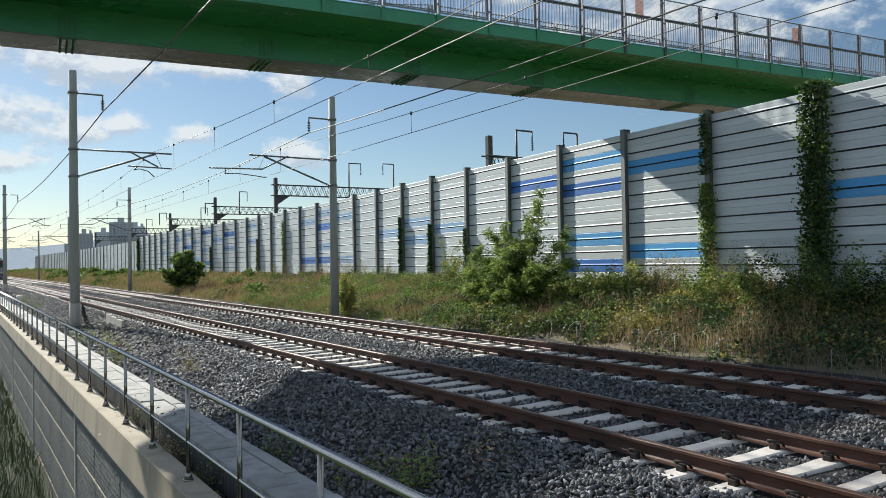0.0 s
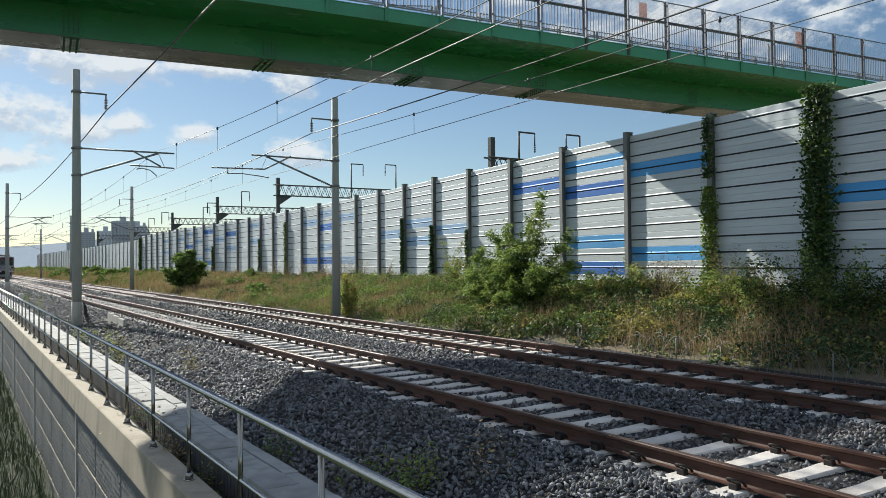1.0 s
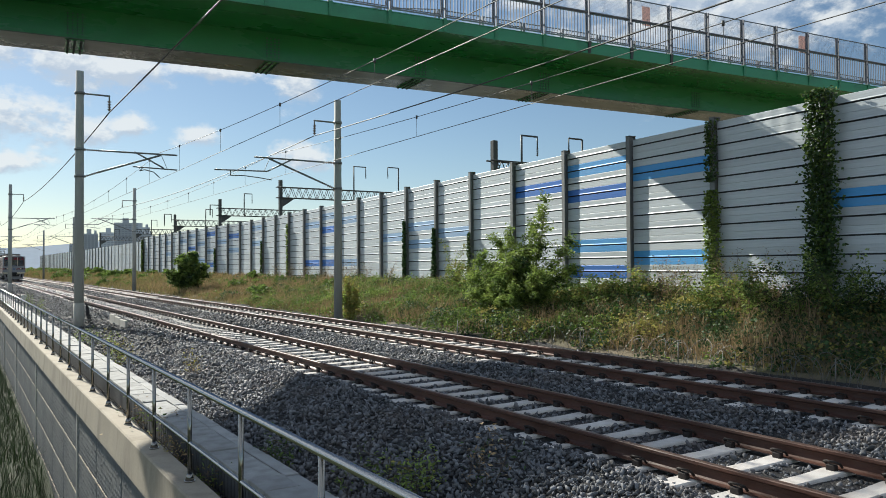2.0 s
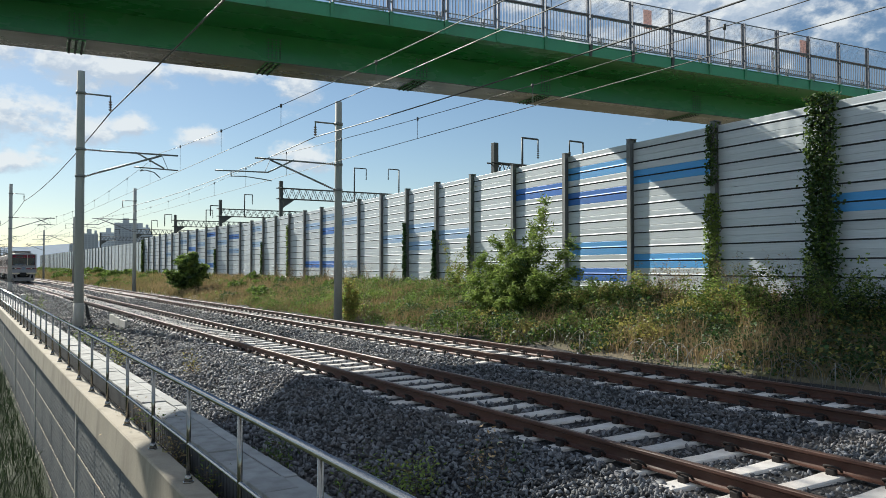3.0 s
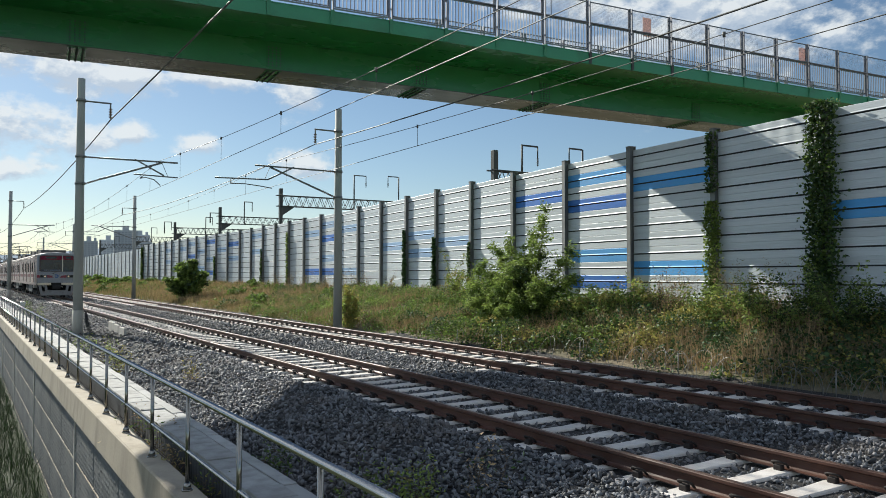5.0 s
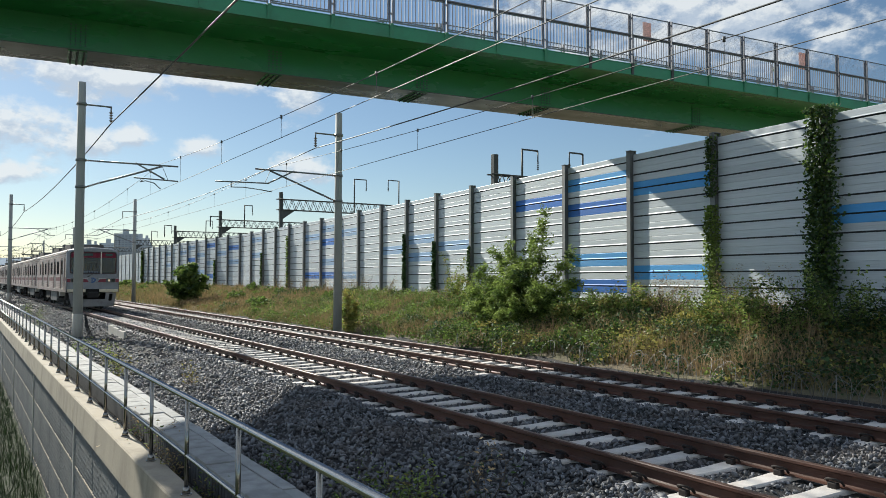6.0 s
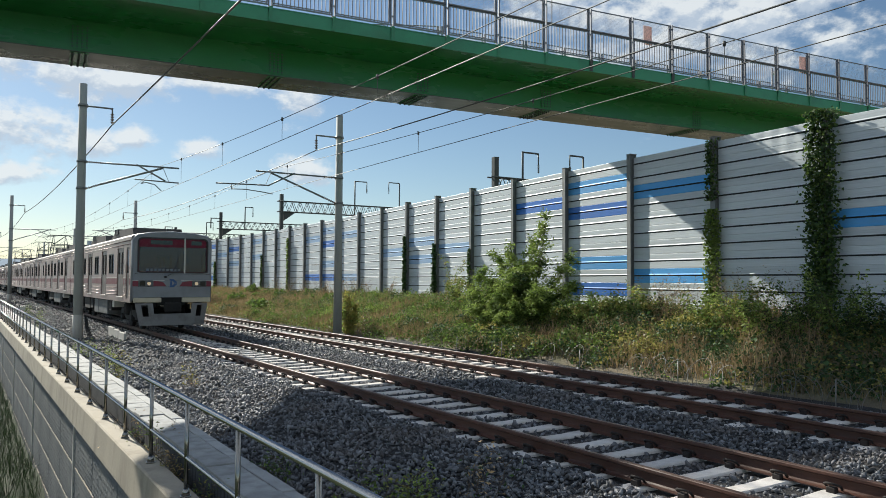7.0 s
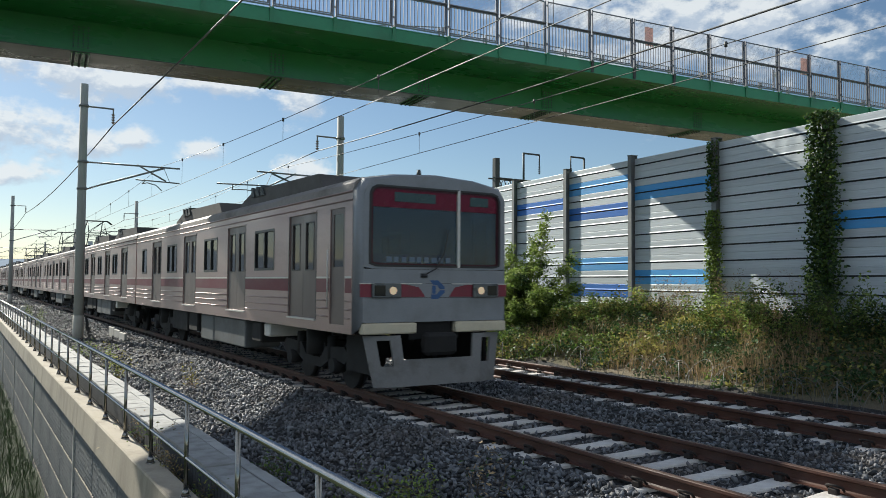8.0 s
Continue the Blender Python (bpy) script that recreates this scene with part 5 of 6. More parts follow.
def build_ballast():
    rng = np.random.RandomState(11)
    shapes = rock_shapes(16, rng)
    prof_x = np.linspace(2.3, 15.0, 255)
    prof_z = np.array([ground_z(x, 15.0) for x in prof_x])

    def zone(name, x0, x1, y0, y1, per_m2, lo, hi, label):
        n = int((x1 - x0) * (y1 - y0) * per_m2)
        x, y = rng.uniform(x0, x1, n), rng.uniform(y0, y1, n)
        size = rng.uniform(lo, hi, n) * np.where(rng.rand(n) < 0.12, 1.35, 1.0)
        keep = np.ones(n, bool)
        for cx, yf in ((NEAR_X, 1.0), (FAR_X, 4.0)):
            ph = (y - yf + SLEEPER_STEP / 2) % SLEEPER_STEP - SLEEPER_STEP / 2
            keep &= ~((np.abs(x - cx) < 1.0) & (np.abs(ph) < 0.085 + size * 0.35))
            for s in (-1, 1):
                keep &= np.abs(x - cx - s * GAUGE / 2) > 0.085 + size * 0.5
        x, y, size = x[keep], y[keep], size[keep]
        lump = np.array([noise.noise((a * 1.3, b * 1.3, 5)) for a, b in zip(x, y)]) * 0.05
        inside = np.minimum(np.abs(x - NEAR_X), np.abs(x - FAR_X)) < 1.0
        z = np.interp(x, prof_x, prof_z) + np.where(inside, lump * 0.2 - 0.02, lump) + size * rng.uniform(-0.1, 0.45, len(x))
        kind = rng.randint(0, len(shapes), len(x))
        R = turns(len(x), rng)
        V, F, base = [], [], 0
        for k, (sv, sf) in enumerate(shapes):
            ix = np.where(kind == k)[0]
            v = np.einsum("nij,vj->nvi", R[ix], sv) * size[ix, None, None] * 0.62
            v += np.stack([x[ix], y[ix], z[ix]], 1)[:, None]
            V.append(v.reshape(-1, 3))
            F.append((sf[None] + (np.arange(len(ix)) * len(sv))[:, None, None] + base).reshape(-1, 3))
            base += len(ix) * len(sv)
        thing(name, label, "gravel", kind="stuff", data=soup(name, np.concatenate(V), np.concatenate(F), STONE))

    zone("ballast", 3.15, 5.9, 2.5, 22, 430, 0.052, 0.10, "grey crushed granite ballast on the near shoulder")
    zone("ballast", 5.9, 15.4, 2.0, 26, 270, 0.05, 0.10, "grey crushed granite ballast between the rails")
    zone("ballast", 3.2, 15.2, 22, 60, 75, 0.07, 0.13, "grey crushed granite ballast along both tracks")
    zone("ballast", 3.3, 14.2, 60, 120, 22, 0.10, 0.19, "grey crushed granite ballast running into the distance")
    zone("gravel_strip", 2.34, 2.57, 2.0, 34, 420, 0.02, 0.05, "fine dark gravel between coping and cable trough")


build_ballast()


# ---- plants ----
def leaf_mesh(name, pts, size, rng, mat, up=0.5, narrow=0.5):
    """Many small pointed leaves round the given points, each bent along its middle."""
    n = len(pts)
    pts = np.asarray(pts, float)
    d = rng.normal(size=(n, 3))
    d[:, 2] *= 0.6
    d /= np.linalg.norm(d, axis=1)[:, None]
    nrm = rng.normal(size=(n, 3)) + np.array([0, 0, up * 2])
    side = np.cross(d, nrm)
    side /= np.linalg.norm(side, axis=1)[:, None] + 1e-9
    nn = np.cross(side, d)
    L = (size * rng.uniform(0.6, 1.35, n))[:, None]
    W = L * narrow * 0.5
    a, b = pts - d * L * 0.5, pts + d * L * 0.5 - nn * L * 0.12
    V = np.stack([a, pts + side * W + nn * L * 0.05, b, pts - side * W + nn * L * 0.05], 1).reshape(-1, 3)
    F = np.arange(4 * n).reshape(n, 4)
    return soup(name, V, F, mat)


def blade_mesh(name, base, height, width, rng, mat, lean=0.35):
    n = len(base)
    base = np.asarray(base, float)
    t = rng.uniform(0, 2 * np.pi, n)
    s = np.stack([np.cos(t), np.sin(t), np.zeros(n)], 1) * (width * rng.uniform(0.6, 1.4, n))[:, None]
    h = height * rng.uniform(0.45, 1.25, n)
    l = rng.normal(size=(n, 2)) * lean * h[:, None]
    mid = base + np.concatenate([l * 0.3, (h * 0.6)[:, None]], 1)
    tip = base + np.concatenate([l, h[:, None]], 1)
    V = np.stack([base - s, base + s, mid + s * 0.7, mid - s * 0.7, tip, tip + s * 0.06], 1).reshape(-1, 3)
    i = np.arange(n)[:, None] * 6
    F = np.concatenate([i + np.array([[0, 1, 2, 3]]), i + np.array([[3, 2, 5, 4]])])
    return soup(name, V, F, mat)


def bank_points(n, y0, y1, rng, x_from=15.4, inset=0.25, bias=1.0):
    y = rng.uniform(y0, y1, n)
    w = np.array([wall_x(v) for v in y])
    x = x_from + (w - inset - x_from) * rng.rand(n) ** bias
    z = np.array([ground_z(a, b) + 0.16 * noise.noise((a * 0.8, b * 0.6, 3)) for a, b in zip(x, y)])
    return np.stack([x, y, z - 0.03], 1)


def patchy(p, freq, cut, seed):
    k = np.array([noise.noise((a * freq, b * freq, seed)) for a, b, _ in p])
    return p[k > cut]


def build_bank():
    rng = np.random.RandomState(5)
    for n, y0, y1, h, w in ((24000, 3, 34, 0.26, 0.009), (30000, 34, 75, 0.36, 0.014), (24000, 75, 200, 0.5, 0.035), (16000, 200, 415, 0.8, 0.09)):
        p = bank_points(n, y0, y1, rng, 15.75 if y1 < 40 else 15.4)
        thing("bank_grass", "olive and straw-coloured rough grass on the bank", "grass", kind="stuff", data=blade_mesh("bank_grass", p, h, w, rng, GRASS))
    # taller dry grass in patches
    p = patchy(bank_points(46000, 4, 90, rng, 15.7), 0.45, -0.05, 9)
    thing("dry_grass", "tall dry grass stalks in patches on the bank", "grass", kind="stuff", data=blade_mesh("dry_grass", p, 0.62, 0.008, rng, DRY, 0.3))
    # creepers that cover the slope
    for y0, y1, n, cut, mat, name, label in ((19, 50, 60000, -0.3, LEAF, "creeper", "green creeper covering the slope below the barrier"), (3, 24, 26000, -0.15, LEAF_DARK, "creeper", "dark green creeper over the verge"),
                                             (4, 60, 15000, 0.18, LEAF_LIGHT, "creeper", "light green creeper patches on the bank"), (6, 22, 9000, 0.05, LEAF_YELLOW, "creeper", "yellowing creeper leaves below the barrier"),
                                             (50, 130, 12000, 0.1, LEAF, "creeper", "distant green creeper along the bank")):
        p = patchy(bank_points(n, y0, y1, rng, 15.3, 0.2, 0.8), 0.5, cut, y0 + n * 0.001)
        p[:, 2] += rng.uniform(0.02, 0.6, len(p)) * (0.3 + 0.8 * np.array([abs(noise.noise((a * 0.9, b * 0.9, 2))) * 2 for a, b, _ in p]))
        thing(name, label, "creeper", kind="stuff", data=leaf_mesh(name, p, 0.10 if y1 < 100 else 0.2, rng, mat, 0.8, 0.75))
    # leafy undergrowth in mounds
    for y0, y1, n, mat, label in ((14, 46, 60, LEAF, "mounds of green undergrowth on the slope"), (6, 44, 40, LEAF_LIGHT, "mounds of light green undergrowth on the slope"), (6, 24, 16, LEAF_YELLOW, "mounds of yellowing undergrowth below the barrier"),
                                  (6, 60, 60, LEAF_DARK, "dark undergrowth scattered over the bank"), (46, 130, 44, LEAF, "far undergrowth along the bank"), (130, 400, 90, LEAF, "distant scrub on the bank")):
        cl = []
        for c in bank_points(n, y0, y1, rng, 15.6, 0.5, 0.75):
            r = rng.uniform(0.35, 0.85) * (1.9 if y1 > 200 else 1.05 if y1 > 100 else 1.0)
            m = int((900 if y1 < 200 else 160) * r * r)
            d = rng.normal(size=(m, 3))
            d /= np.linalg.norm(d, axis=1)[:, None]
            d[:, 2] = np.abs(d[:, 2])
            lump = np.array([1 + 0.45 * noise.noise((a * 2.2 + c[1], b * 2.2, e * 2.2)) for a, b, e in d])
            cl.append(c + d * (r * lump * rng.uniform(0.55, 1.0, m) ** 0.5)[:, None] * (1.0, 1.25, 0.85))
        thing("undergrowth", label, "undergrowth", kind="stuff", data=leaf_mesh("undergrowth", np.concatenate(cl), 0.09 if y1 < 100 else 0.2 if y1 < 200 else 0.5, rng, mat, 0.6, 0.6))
    # the grass at the foot of the retaining wall, its shade in the blade colour
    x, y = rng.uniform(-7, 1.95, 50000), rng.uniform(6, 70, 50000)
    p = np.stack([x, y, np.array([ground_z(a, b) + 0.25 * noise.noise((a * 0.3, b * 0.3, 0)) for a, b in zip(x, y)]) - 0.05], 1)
    thing("meadow_grass", "tall green grass below the retaining wall, shade in its colour", "grass", kind="stuff", data=blade_mesh("meadow_grass", p, 0.55, 0.008, rng, SHADED_BLADES, 0.4))


build_bank()


def curve_points(a, b, n, bow, rng):
    a, b = np.array(a, float), np.array(b, float)
    t = np.linspace(0, 1, n)[:, None]
    mid = (a + b) / 2 + rng.normal(size=3) * bow
    return (1 - t) ** 2 * a + 2 * t * (1 - t) * mid + t * t * b


def build_shrub(name, label, root_at, tips, leaves, size, rng, mats, twig=0.35, narrow=0.38, stem_r=0.03):
    """Stems from one root, twigs along them, leaves along the twigs."""
    root = thing(name, label, "shrub", at=pose(*root_at))
    o = np.array(root_at)
    bm = bmesh.new()
    clouds = [[] for _ in mats]
    per = leaves // len(tips)
    for i, tip in enumerate(tips):
        line = curve_points((rng.normal() * 0.08, rng.normal() * 0.08, -0.1), np.array(tip) - o, 9, 0.25, rng)
        length = np.linalg.norm(line[-1] - line[0])
        for k in range(8):
            tube(bm, line[k], line[k + 1], stem_r * (1 - k / 9), stem_r * (1 - (k + 1) / 9), n=5, cap=False)
        twigs = max(6, int(length * 7))
        for j in range(twigs):
            t = 0.22 + 0.78 * (j + rng.rand()) / twigs
            f = t * 8
            k = min(7, int(f))
            p = line[k] + (line[k + 1] - line[k]) * (f - k)
            d = rng.normal(size=3) * (1, 1, 0.45) + (0, 0, 0.25)
            d /= np.linalg.norm(d)
            reach = twig * (1.35 - 0.85 * t) * rng.uniform(0.6, 1.4)
            q = p + d * reach
            tube(bm, p, q, 0.006, 0.003, n=3, cap=False)
            m = max(3, per // twigs)
            s = rng.rand(m, 1)
            cl = p + (q - p) * s + rng.normal(size=(m, 3)) * 0.085 + np.array([0, 0, -0.06]) * s
            clouds[rng.choice(len(mats), p=[w for _, w in mats])].append(cl)
    part("stem", bm, BARK, root)
    for (mat, _), cl in zip(mats, clouds):
        if cl:
            part("foliage", leaf_mesh("leaves", np.concatenate(cl), size, rng, mat, 0.35, narrow), mat, root)
    return root


def build_plants():
    rng = np.random.RandomState(21)
    tips = [(18.0, 21.9, 4.35), (18.2, 22.9, 3.4), (17.9, 24.1, 3.25), (18.1, 25.0, 3.05), (17.7, 25.8, 2.4), (17.6, 24.8, 2.0), (17.2, 22.6, 2.3), (18.7, 21.3, 2.9), (17.3, 21.3, 1.7), (17.0, 23.6, 1.5), (17.5, 26.3, 1.5), (16.9, 22.2, 1.0),
            (17.0, 25.0, 1.0), (18.5, 23.4, 2.6), (18.4, 20.9, 1.9), (16.7, 23.0, 0.7), (17.8, 22.4, 1.4), (18.0, 25.5, 1.9), (17.3, 24.2, 1.2), (17.6, 23.2, 2.4), (18.3, 24.4, 2.3)]
    build_shrub("shrub", "tall leafy green shrub growing in front of the barrier", (18.1, 23.6, ground_z(18.1, 23.6)), tips, 38000, 0.14, rng, [(LEAF, 0.28), (LEAF_LIGHT, 0.68), (LEAF_DARK, 0.04)], 0.7, 0.3)
    tips = [(17 + 1.75 * math.cos(a) * r, 69.5 + 1.75 * math.sin(a) * r, 0.4 + 2.9 * (1 - r * r * 0.6)) for a, r in ((i * 2.4, 0.3 + 0.7 * (i % 5) / 4) for i in range(16))]
    build_shrub("shrub", "rounded dense green bush on the bank", (17.0, 69.5, ground_z(17, 69.5)), tips, 9000, 0.26, rng, [(LEAF, 0.7), (LEAF_LIGHT, 0.2), (LEAF_DARK, 0.1)], 0.75, 0.6, 0.04)
    tips = [(15.6 + rng.uniform(-0.4, 0.4), 33.5 + rng.uniform(-0.7, 0.7), rng.uniform(0.5, 1.5)) for _ in range(8)]
    build_shrub("shrub", "small yellow-green bush beside the catenary pole", (15.6, 33.5, ground_z(15.6, 33.5)), tips, 2200, 0.13, rng, [(LEAF_YELLOW, 0.7), (LEAF_LIGHT, 0.3)], 0.35, 0.5, 0.015)
    for y, h, n in ((32.3, 2.2, 2200), (18.2, 1.15, 1800), (19.4, 1.4, 2200), (20.6, 1.3, 1600), (13.6, 1.5, 1500), (14.6, 1.3, 1200), (12.4, 1.4, 1800), (11.2, 1.7, 2200), (9.6, 1.6, 2400), (8.2, 1.4, 2200), (15.6, 1.0, 1200), (28.5, 1.2, 1600), (30.4, 1.4, 1800)):
        cx = wall_x(y) - rng.uniform(0.9, 2.4)
        g = ground_z(cx, y)
        tips = [(cx + rng.normal() * 0.5, y + rng.normal() * 0.55, g + h * rng.uniform(0.45, 1.1)) for _ in range(9)]
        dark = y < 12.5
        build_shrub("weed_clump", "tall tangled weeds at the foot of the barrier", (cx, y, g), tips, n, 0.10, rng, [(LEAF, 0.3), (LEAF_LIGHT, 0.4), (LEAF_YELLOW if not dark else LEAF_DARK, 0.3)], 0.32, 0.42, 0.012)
    # dry brown stalks
    for y in (16.9, 17.6, 18.3, 13.2, 14.2, 15.2, 41.5, 45.0, 47.5, 51.0, 53.5, 57.0, 61.0, 66.0):
        cx = wall_x(y) - rng.uniform(0.6, 1.3)
        g = ground_z(cx, y)
        tips = [(cx + rng.normal() * 0.45, y + rng.normal() * 0.5, g + rng.uniform(0.8, 1.7)) for _ in range(10)]
        build_shrub("dry_weed", "dry brown weed stalks against the barrier", (cx, y, g), tips, 500, 0.07, rng, [(DRY, 0.8), (LEAF_YELLOW, 0.2)], 0.22, 0.3, 0.008)
    # small plants by the trough and in the ballast
    for x, y, h, n, mats in ((4.0, 6.95, 0.42, 420, [(LEAF_LIGHT, 0.8), (LEAF_YELLOW, 0.2)]), (3.75, 7.35, 0.3, 260, [(LEAF_LIGHT, 0.7), (LEAF, 0.3)]), (4.55, 6.6, 0.5, 90, [(DRY, 0.6), (LEAF_DARK, 0.4)]), (3.25, 9.1, 0.4, 300, [(LEAF, 0.6), (LEAF_DARK, 0.4)]),
                             (2.46, 9.0, 0.4, 200, [(LEAF, 0.5), (LEAF_YELLOW, 0.5)]), (2.46, 10.4, 0.45, 200, [(LEAF_YELLOW, 0.4), (DRY, 0.6)]), (2.46, 12.0, 0.5, 240, [(LEAF, 0.6), (DRY, 0.4)]), (2.46, 13.5, 0.4, 200, [(LEAF, 0.5), (DRY, 0.5)]),
                             (4.2, 17.0, 0.45, 240, [(LEAF_YELLOW, 0.7), (DRY, 0.3)]), (3.4, 20.5, 0.6, 360, [(LEAF_LIGHT, 0.4), (LEAF_YELLOW, 0.6)]), (3.6, 23.0, 0.7, 400, [(LEAF_LIGHT, 0.6), (LEAF_YELLOW, 0.4)]), (3.3, 26.0, 0.6, 300, [(LEAF_LIGHT, 0.7), (LEAF, 0.3)]),
                             (3.5, 44.0, 0.8, 400, [(LEAF_LIGHT, 0.7), (LEAF, 0.3)]), (3.6, 52.0, 0.9, 500, [(LEAF, 0.7), (LEAF_LIGHT, 0.3)])):
        g = ground_z(x, y)
        tips = [(x + rng.normal() * 0.12, y + rng.normal() * 0.16, g + h * rng.uniform(0.5, 1.15)) for _ in range(6)]
        build_shrub("weed", "small wild plant rooted in the gravel", (x, y, g), tips, n, 0.055, rng, mats, 0.12, 0.4, 0.005)


build_plants()


def build_ivy():
    rng = np.random.RandomState(8)
    table = [(0, 0.2, 6.75, 6500, 0.34, [LEAF_DARK, LEAF], 0.095), (1, 0.4, 4.3, 2800, 0.27, [LEAF_LIGHT, LEAF], 0.085), (1, 4.6, 6.55, 600, 0.13, [LEAF_DARK, LEAF], 0.085), (6, 0.6, 4.0, 1300, 0.2, [LEAF_DARK, LEAF_DARK], 0.12), (7, 0.6, 4.6, 1300, 0.18, [LEAF_DARK, LEAF_DARK], 0.12),
             (5, 0.6, 3.6, 500, 0.11, [LEAF_DARK, LEAF], 0.11), (13, 0.6, 5.6, 500, 0.2, [LEAF, LEAF_LIGHT], 0.15), (15, 0.6, 4.4, 500, 0.2, [LEAF_DARK, LEAF], 0.15), (19, 0.6, 4.0, 400, 0.25, [LEAF_DARK, LEAF], 0.2), (29, 0.6, 6.2, 700, 0.45, [LEAF, LEAF_DARK], 0.3)]
    for k, z0, z1, n, spread, mats, size in table:
        y = POST_Y0 + k * BAY
        x = wall_x(y) - 0.2
        root = thing("ivy", "dark green ivy climbing a barrier post", "ivy", "ivy on the posts", at=pose(x, y, 0))
        bm = bmesh.new()
        for _ in range(4):
            line = [(rng.normal() * 0.02, rng.normal() * 0.09, z0 + (z1 - z0) * i / 14) for i in range(15)]
            path_tube(bm, [(a - 0.01, b, c) for a, b, c in line], 0.009, 4)
        part("vine_stem", bm, BARK, root)
        z = z0 + (z1 - z0) * rng.rand(n) ** 1.15
        wide = spread * (1.25 - 0.55 * (z - z0) / (z1 - z0)) * (0.7 + 0.5 * np.array([noise.noise((v * 1.7, k, 0)) for v in z]))
        lean = {0: 0.24, 1: 0.14}.get(k, 0.0)
        p = np.stack([(-0.16 if k else -0.24) * rng.rand(n) * (0.5 if k == 1 else 1.0), lean * rng.choice((1.3, 1.0, 0.2, -1.0), n) + rng.normal(size=n) * wide * 0.62, z], 1)
        half = rng.rand(n) < 0.6
        for sel, mat in ((half, mats[0]), (~half, mats[1])):
            part("ivy_leaves", leaf_mesh("ivy_leaves", p[sel], size, rng, mat, 0.0, 0.85), mat, root)


build_ivy()


# ---- low wire hoops along the foot of the bank ----
def build_hoops():
    rng = np.random.RandomState(4)
    fence = thing("wire_hoop_fence", "low fence of bent wire hoops and stakes beside the ballast", "wire fence")
    HOOP = material("galvanised hoop wire", (0.22, 0.215, 0.20), 0.6, 0.4, vary=0.15)
    y = 6.6
    while y < 25.5:
        r, lean, x = rng.uniform(0.16, 0.42), rng.uniform(-0.4, 0.4), 15.35 + rng.normal() * 0.12
        g = ground_z(x, y) - 0.05
        bm = bmesh.new()
        path_tube(bm, [(x + lean * math.sin(a) * 1.2 + 0.03 * math.cos(a), y + r * math.cos(a), g + (0.30 + r) * max(0.0, math.sin(a)) ** 0.75) for a in (math.pi * k / 12 for k in range(13))], 0.0055, 4)
        part("wire_hoop", bm, HOOP, fence)
        y += rng.uniform(0.08, 0.36) if y < 15 else rng.uniform(0.3, 1.0)
    for y in (9.3, 13.4, 17.0, 20.8, 23.5):
        bm = bmesh.new()
        g = ground_z(15.2, y)
        tube(bm, (15.2, y, g - 0.2), (15.22, y, g + 0.62), 0.014, n=6)
        part("stake", bm, HOOP, fence)


build_hoops()


# ---- small things along the line ----
def build_small():
    root = thing("ballast_board", "low row of pale concrete boards holding back the ballast", "concrete board", at=pose(5.0, 29.4, 0))
    for i in range(3):
        bm = bmesh.new()
        box(bm, 0, 0.09, i * 1.15, i * 1.15 + 1.12, -0.6, 0.13 - 0.04 * (2 - i), 0.015)
        part("board", bm, CONCRETE, root)
    root = thing("concrete_slab", "pale concrete slabs lying by the far track", "concrete slab", at=pose(14.35, 35.0, -0.58, 0, 0, 2))
    for i in range(3):
        bm = bmesh.new()
        box(bm, 0, 0.35, i * 1.6, i * 1.6 + 1.5, 0, 0.13, 0.01)
        part("slab", bm, CONCRETE, root)
    root = thing("marker_stone", "small white marker stone on the shoulder", "marker stone", at=pose(3.85, 62.0, -0.45))
    bm = bmesh.new()
    box(bm, -0.18, 0.18, -0.25, 0.25, -0.1, 0.5, 0.06)
    part("stone", bm, CREAM, root)
    root = thing("cable_riser", "dark cables rising from the ground to the pole foot", "cable riser")
    for i in range(4):
        bm = bmesh.new()
        path_tube(bm, [(4.22 + 0.03 * i, 33.35, 0.55 - 0.05 * i), (4.25 + 0.03 * i, 33.33, 0.1), (4.33 + 0.05 * i, 33.2, -0.3), (4.6 + 0.1 * i, 32.8, -0.42)], 0.018, 5)
        part("cable", bm, BLACK, root)


build_small()


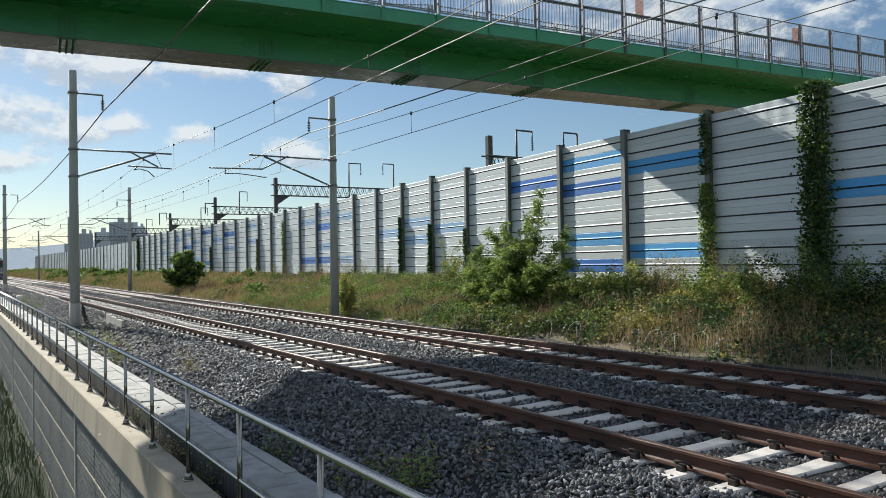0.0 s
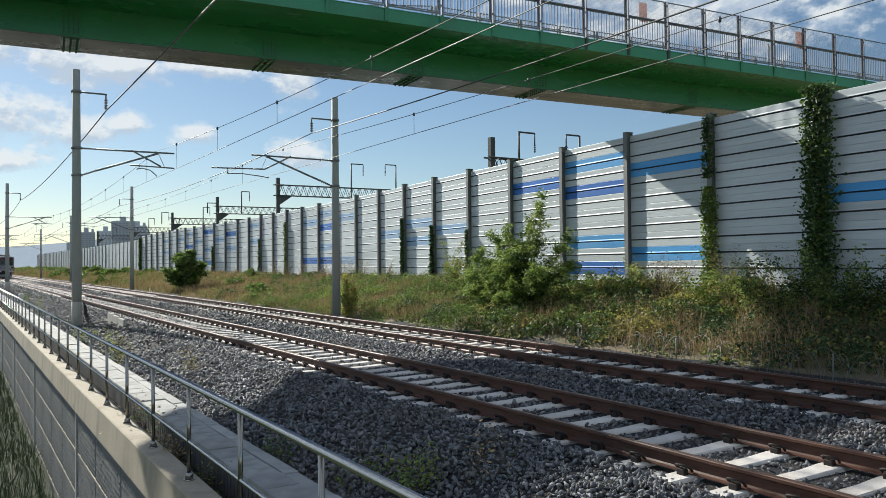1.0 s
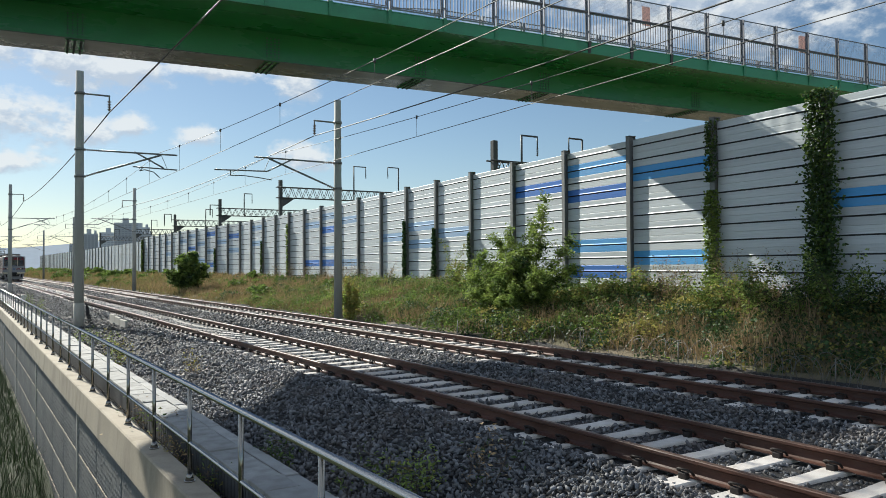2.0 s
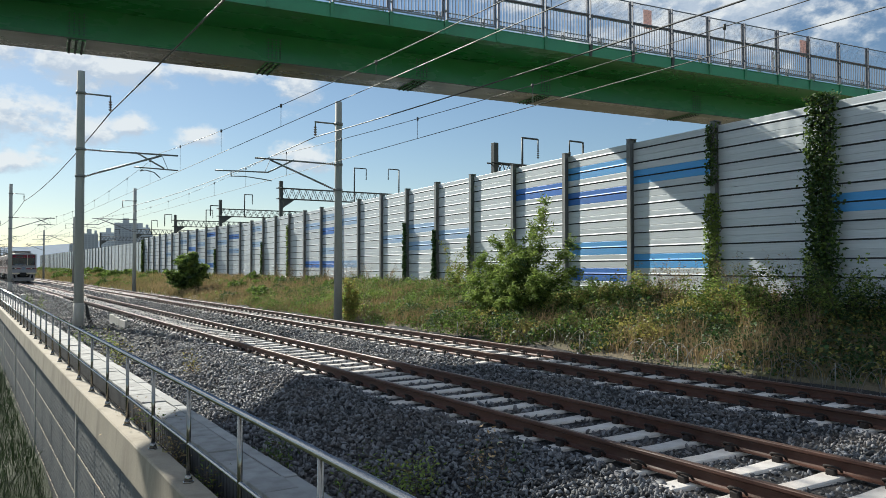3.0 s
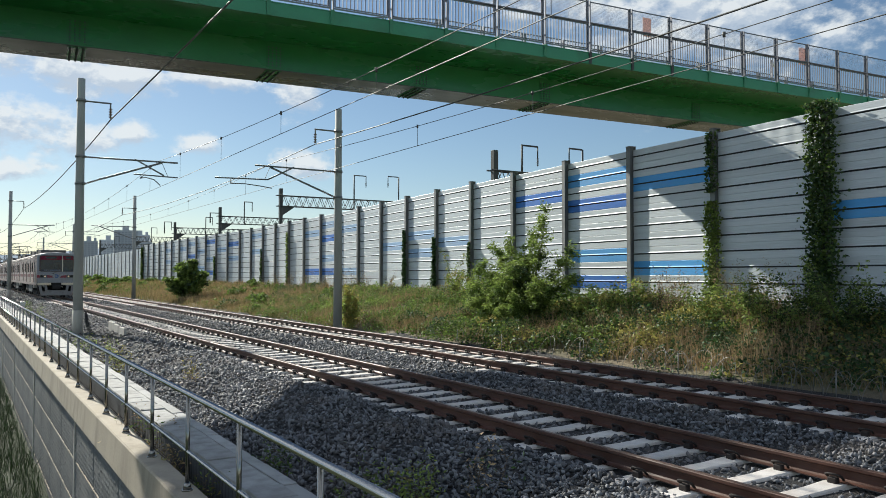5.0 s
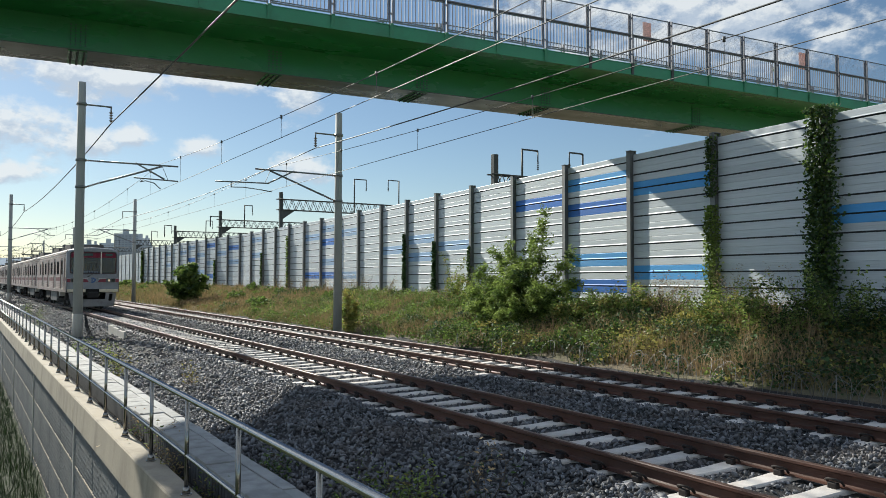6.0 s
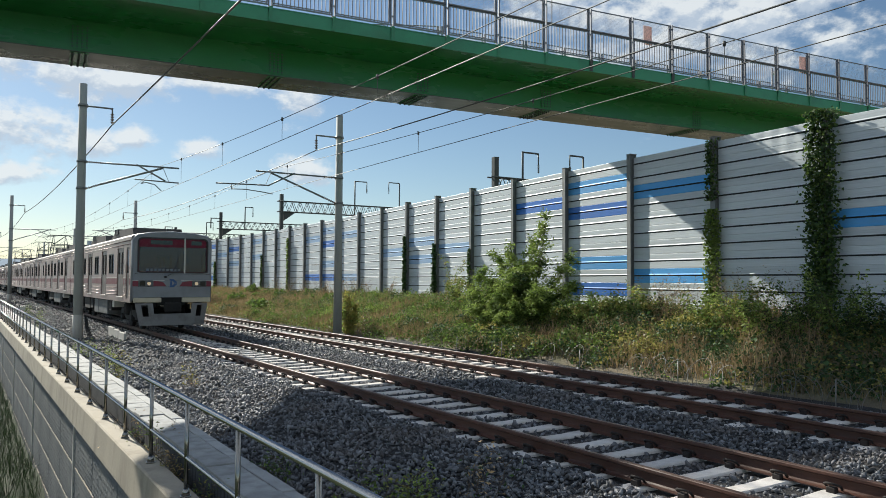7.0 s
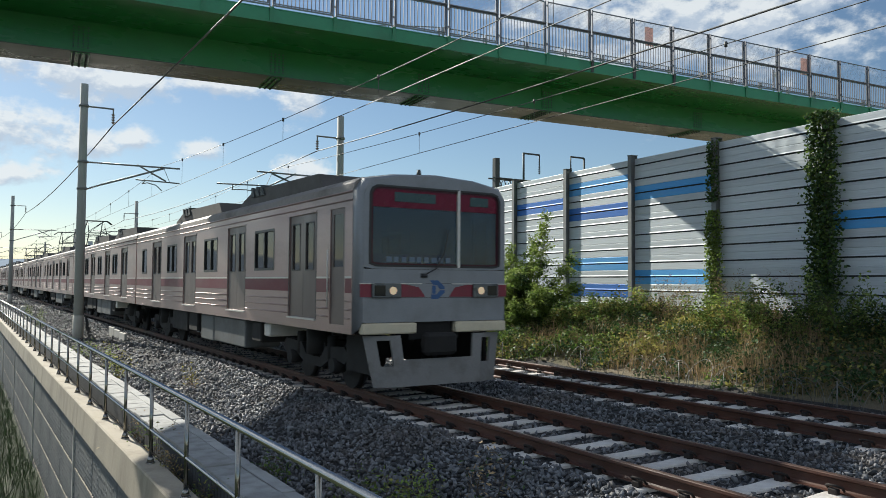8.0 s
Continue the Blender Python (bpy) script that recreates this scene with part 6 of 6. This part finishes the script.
# ---- the neighbouring line behind the barrier: portal gantries ----
def build_gantry(x, y, top, beam_z, depth, length, hangers, second=True):
    root = thing("line_gantry", "dark steel lattice gantry over the neighbouring line", "gantry", "line gantries", at=pose(x, y, 0))
    ends = [0.0] + ([length] if second else [])
    for px in ends:
        bm = bmesh.new()
        box(bm, px - 0.16, px + 0.16, -0.16, 0.16, 0.3, top, 0.01)
        part("gantry_post", bm, DARK_STEEL, root)
    for dy in (-0.22, 0.22):
        for z in (beam_z, beam_z + depth):
            bm = bmesh.new()
            tube(bm, (-0.4, dy, z), (length + 0.3, dy, z), 0.05, n=6)
            part("beam_chord", bm, DARK_STEEL, root)
    n = int(length / 0.75)
    bm = bmesh.new()
    for i in range(n):
        a, b = i * length / n, (i + 1) * length / n
        m = (a + b) / 2
        for dy in (-0.22, 0.22):
            tube(bm, (a, dy, beam_z), (m, dy, beam_z + depth), 0.03, n=4)
            tube(bm, (m, dy, beam_z + depth), (b, dy, beam_z), 0.03, n=4)
    part("lattice", bm, DARK_STEEL, root)
    bm = bmesh.new()
    prism(bm, [(0.2, beam_z), (1.5, beam_z), (0.2, beam_z - 0.9)], -0.1, 0.1)
    part("knee_plate", bm, DARK_STEEL, root)
    for hx, hz, w in hangers:
        bm = bmesh.new()
        tube(bm, (hx, 0, beam_z), (hx, 0, hz), 0.07, n=6)
        tube(bm, (hx - 0.05, 0, hz), (hx + w, 0, hz), 0.055, n=6)
        tube(bm, (hx + w, 0, hz), (hx + w, 0, hz - 0.7), 0.045, n=6)
        insulator(bm, (hx + w, 0, hz - 0.7), (hx + w, 0, hz - 1.2), 4, 0.09)
        part("hanger", bm, DARK_STEEL, root)


build_gantry(27.0, 73.9, 10.5, 8.75, 1.05, 17.0, [(8.0, 12.35, 1.38), (13.3, 12.5, -1.3)])
build_gantry(27.0, 95.0, 10.2, 8.2, 0.9, 20.0, [(-1.2, 9.45, 1.1), (3.0, 11.0, 1.0)])
build_gantry(27.0, 118.4, 9.7, 8.0, 0.9, 22.0, [(-1.5, 9.7, 1.0), (4.5, 10.6, 1.0)])
build_gantry(27.0, 150.0, 9.7, 8.0, 0.9, 22.0, [(3, 10.6, 1.0), (7.5, 10.6, 1.0)])
build_gantry(27.0, 190.0, 9.7, 8.0, 0.9, 22.0, [(3, 10.6, 1.0), (7.5, 10.6, 1.0)])
build_gantry(27.0, 37.6, 9.36, 7.35, 0.8, 14.0, [(2.06, 9.85, 1.22), (6.96, 9.98, -1.13)])


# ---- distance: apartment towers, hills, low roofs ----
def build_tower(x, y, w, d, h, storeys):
    FACE = HAZED_WALL
    root = thing("apartment_tower", "tall apartment tower in the distance, hazed grey-blue", "apartment tower", "distant apartment towers", at=pose(x, y, 0, 0, 0, -8))
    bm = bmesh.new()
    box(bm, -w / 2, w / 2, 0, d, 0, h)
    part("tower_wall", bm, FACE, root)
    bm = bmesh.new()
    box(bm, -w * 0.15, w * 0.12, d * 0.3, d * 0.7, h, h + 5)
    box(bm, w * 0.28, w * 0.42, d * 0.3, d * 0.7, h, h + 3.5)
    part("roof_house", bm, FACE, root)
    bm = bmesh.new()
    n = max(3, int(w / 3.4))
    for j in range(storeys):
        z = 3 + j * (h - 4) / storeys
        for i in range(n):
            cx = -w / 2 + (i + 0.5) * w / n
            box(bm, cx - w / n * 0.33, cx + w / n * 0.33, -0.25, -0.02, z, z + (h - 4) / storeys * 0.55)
    part("window_grid", bm, HAZED_GLASS, root, "rows of small windows paled by haze")


# Haze of distance is mixed into the wall, window and hill colours.
HAZED_WALL = material("hazed tower render", (0.40, 0.45, 0.50), 0.9, vary=0.06, scale=0.05, fine=0.3, bump=0)
HAZED_GLASS = material("haze-paled tower windows", (0.27, 0.31, 0.36), 0.5, vary=0.1, bump=0)
HAZED_HILL = material("wooded hills", (0.17, 0.24, 0.33), 1.0, vary=0.12, scale=0.004, fine=0.03, bump=0)
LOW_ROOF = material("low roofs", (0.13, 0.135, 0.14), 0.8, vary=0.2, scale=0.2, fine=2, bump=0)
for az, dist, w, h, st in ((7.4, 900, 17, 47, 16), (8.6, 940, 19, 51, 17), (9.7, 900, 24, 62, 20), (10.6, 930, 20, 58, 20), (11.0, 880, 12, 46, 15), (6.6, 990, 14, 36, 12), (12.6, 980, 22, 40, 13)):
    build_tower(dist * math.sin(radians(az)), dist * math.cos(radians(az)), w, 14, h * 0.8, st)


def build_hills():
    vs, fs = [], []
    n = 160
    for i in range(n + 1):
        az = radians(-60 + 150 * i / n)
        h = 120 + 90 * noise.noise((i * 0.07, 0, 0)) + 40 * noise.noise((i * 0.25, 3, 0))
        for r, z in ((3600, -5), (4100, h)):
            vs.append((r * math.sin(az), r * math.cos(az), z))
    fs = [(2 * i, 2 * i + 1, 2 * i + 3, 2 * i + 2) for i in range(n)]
    thing("backdrop", "wooded hills on the horizon, hazed blue", "hills", kind="structure", data=soup("backdrop", vs, fs, HAZED_HILL, True))
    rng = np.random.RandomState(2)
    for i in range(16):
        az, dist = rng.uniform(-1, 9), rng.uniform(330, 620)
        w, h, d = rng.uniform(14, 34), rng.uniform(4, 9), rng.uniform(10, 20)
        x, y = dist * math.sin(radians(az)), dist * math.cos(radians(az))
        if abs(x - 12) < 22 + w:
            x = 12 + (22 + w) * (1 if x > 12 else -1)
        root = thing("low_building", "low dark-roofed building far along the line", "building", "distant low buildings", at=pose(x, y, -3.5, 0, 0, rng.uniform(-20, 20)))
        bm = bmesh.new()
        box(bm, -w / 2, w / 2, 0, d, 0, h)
        part("building_wall", bm, HAZED_WALL, root)
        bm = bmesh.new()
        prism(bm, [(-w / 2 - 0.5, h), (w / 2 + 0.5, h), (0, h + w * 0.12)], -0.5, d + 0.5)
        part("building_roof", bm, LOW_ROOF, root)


build_hills()
build_barrier()


def train_at(t):
    """Distance of the train's front along the line."""
    return float(np.interp(t, [p[0] for p in TRAIN_S], [p[1] for p in TRAIN_S]))


def motions():
    for i, (car, wheels) in enumerate(CARS):
        walk(car, [(t, pose(TRAIN_X, s + CAR_STEP * i, 0)) for t, s in TRAIN_S])
    # the lead car's wheels roll on the rail
    for w, side, y in CARS[0][1]:
        rows = []
        for k in range(241):
            turn = math.degrees((train_at(0) - train_at(k / 30)) / 0.43)
            rows.append((k / 30, pose(side * GAUGE / 2, y, 0.43) @ pose(0, 0, 0, turn, 0, 0) @ pose(0, 0, 0, 0, 0, 180 if side > 0 else 0)))
        walk(w, rows)


motions()
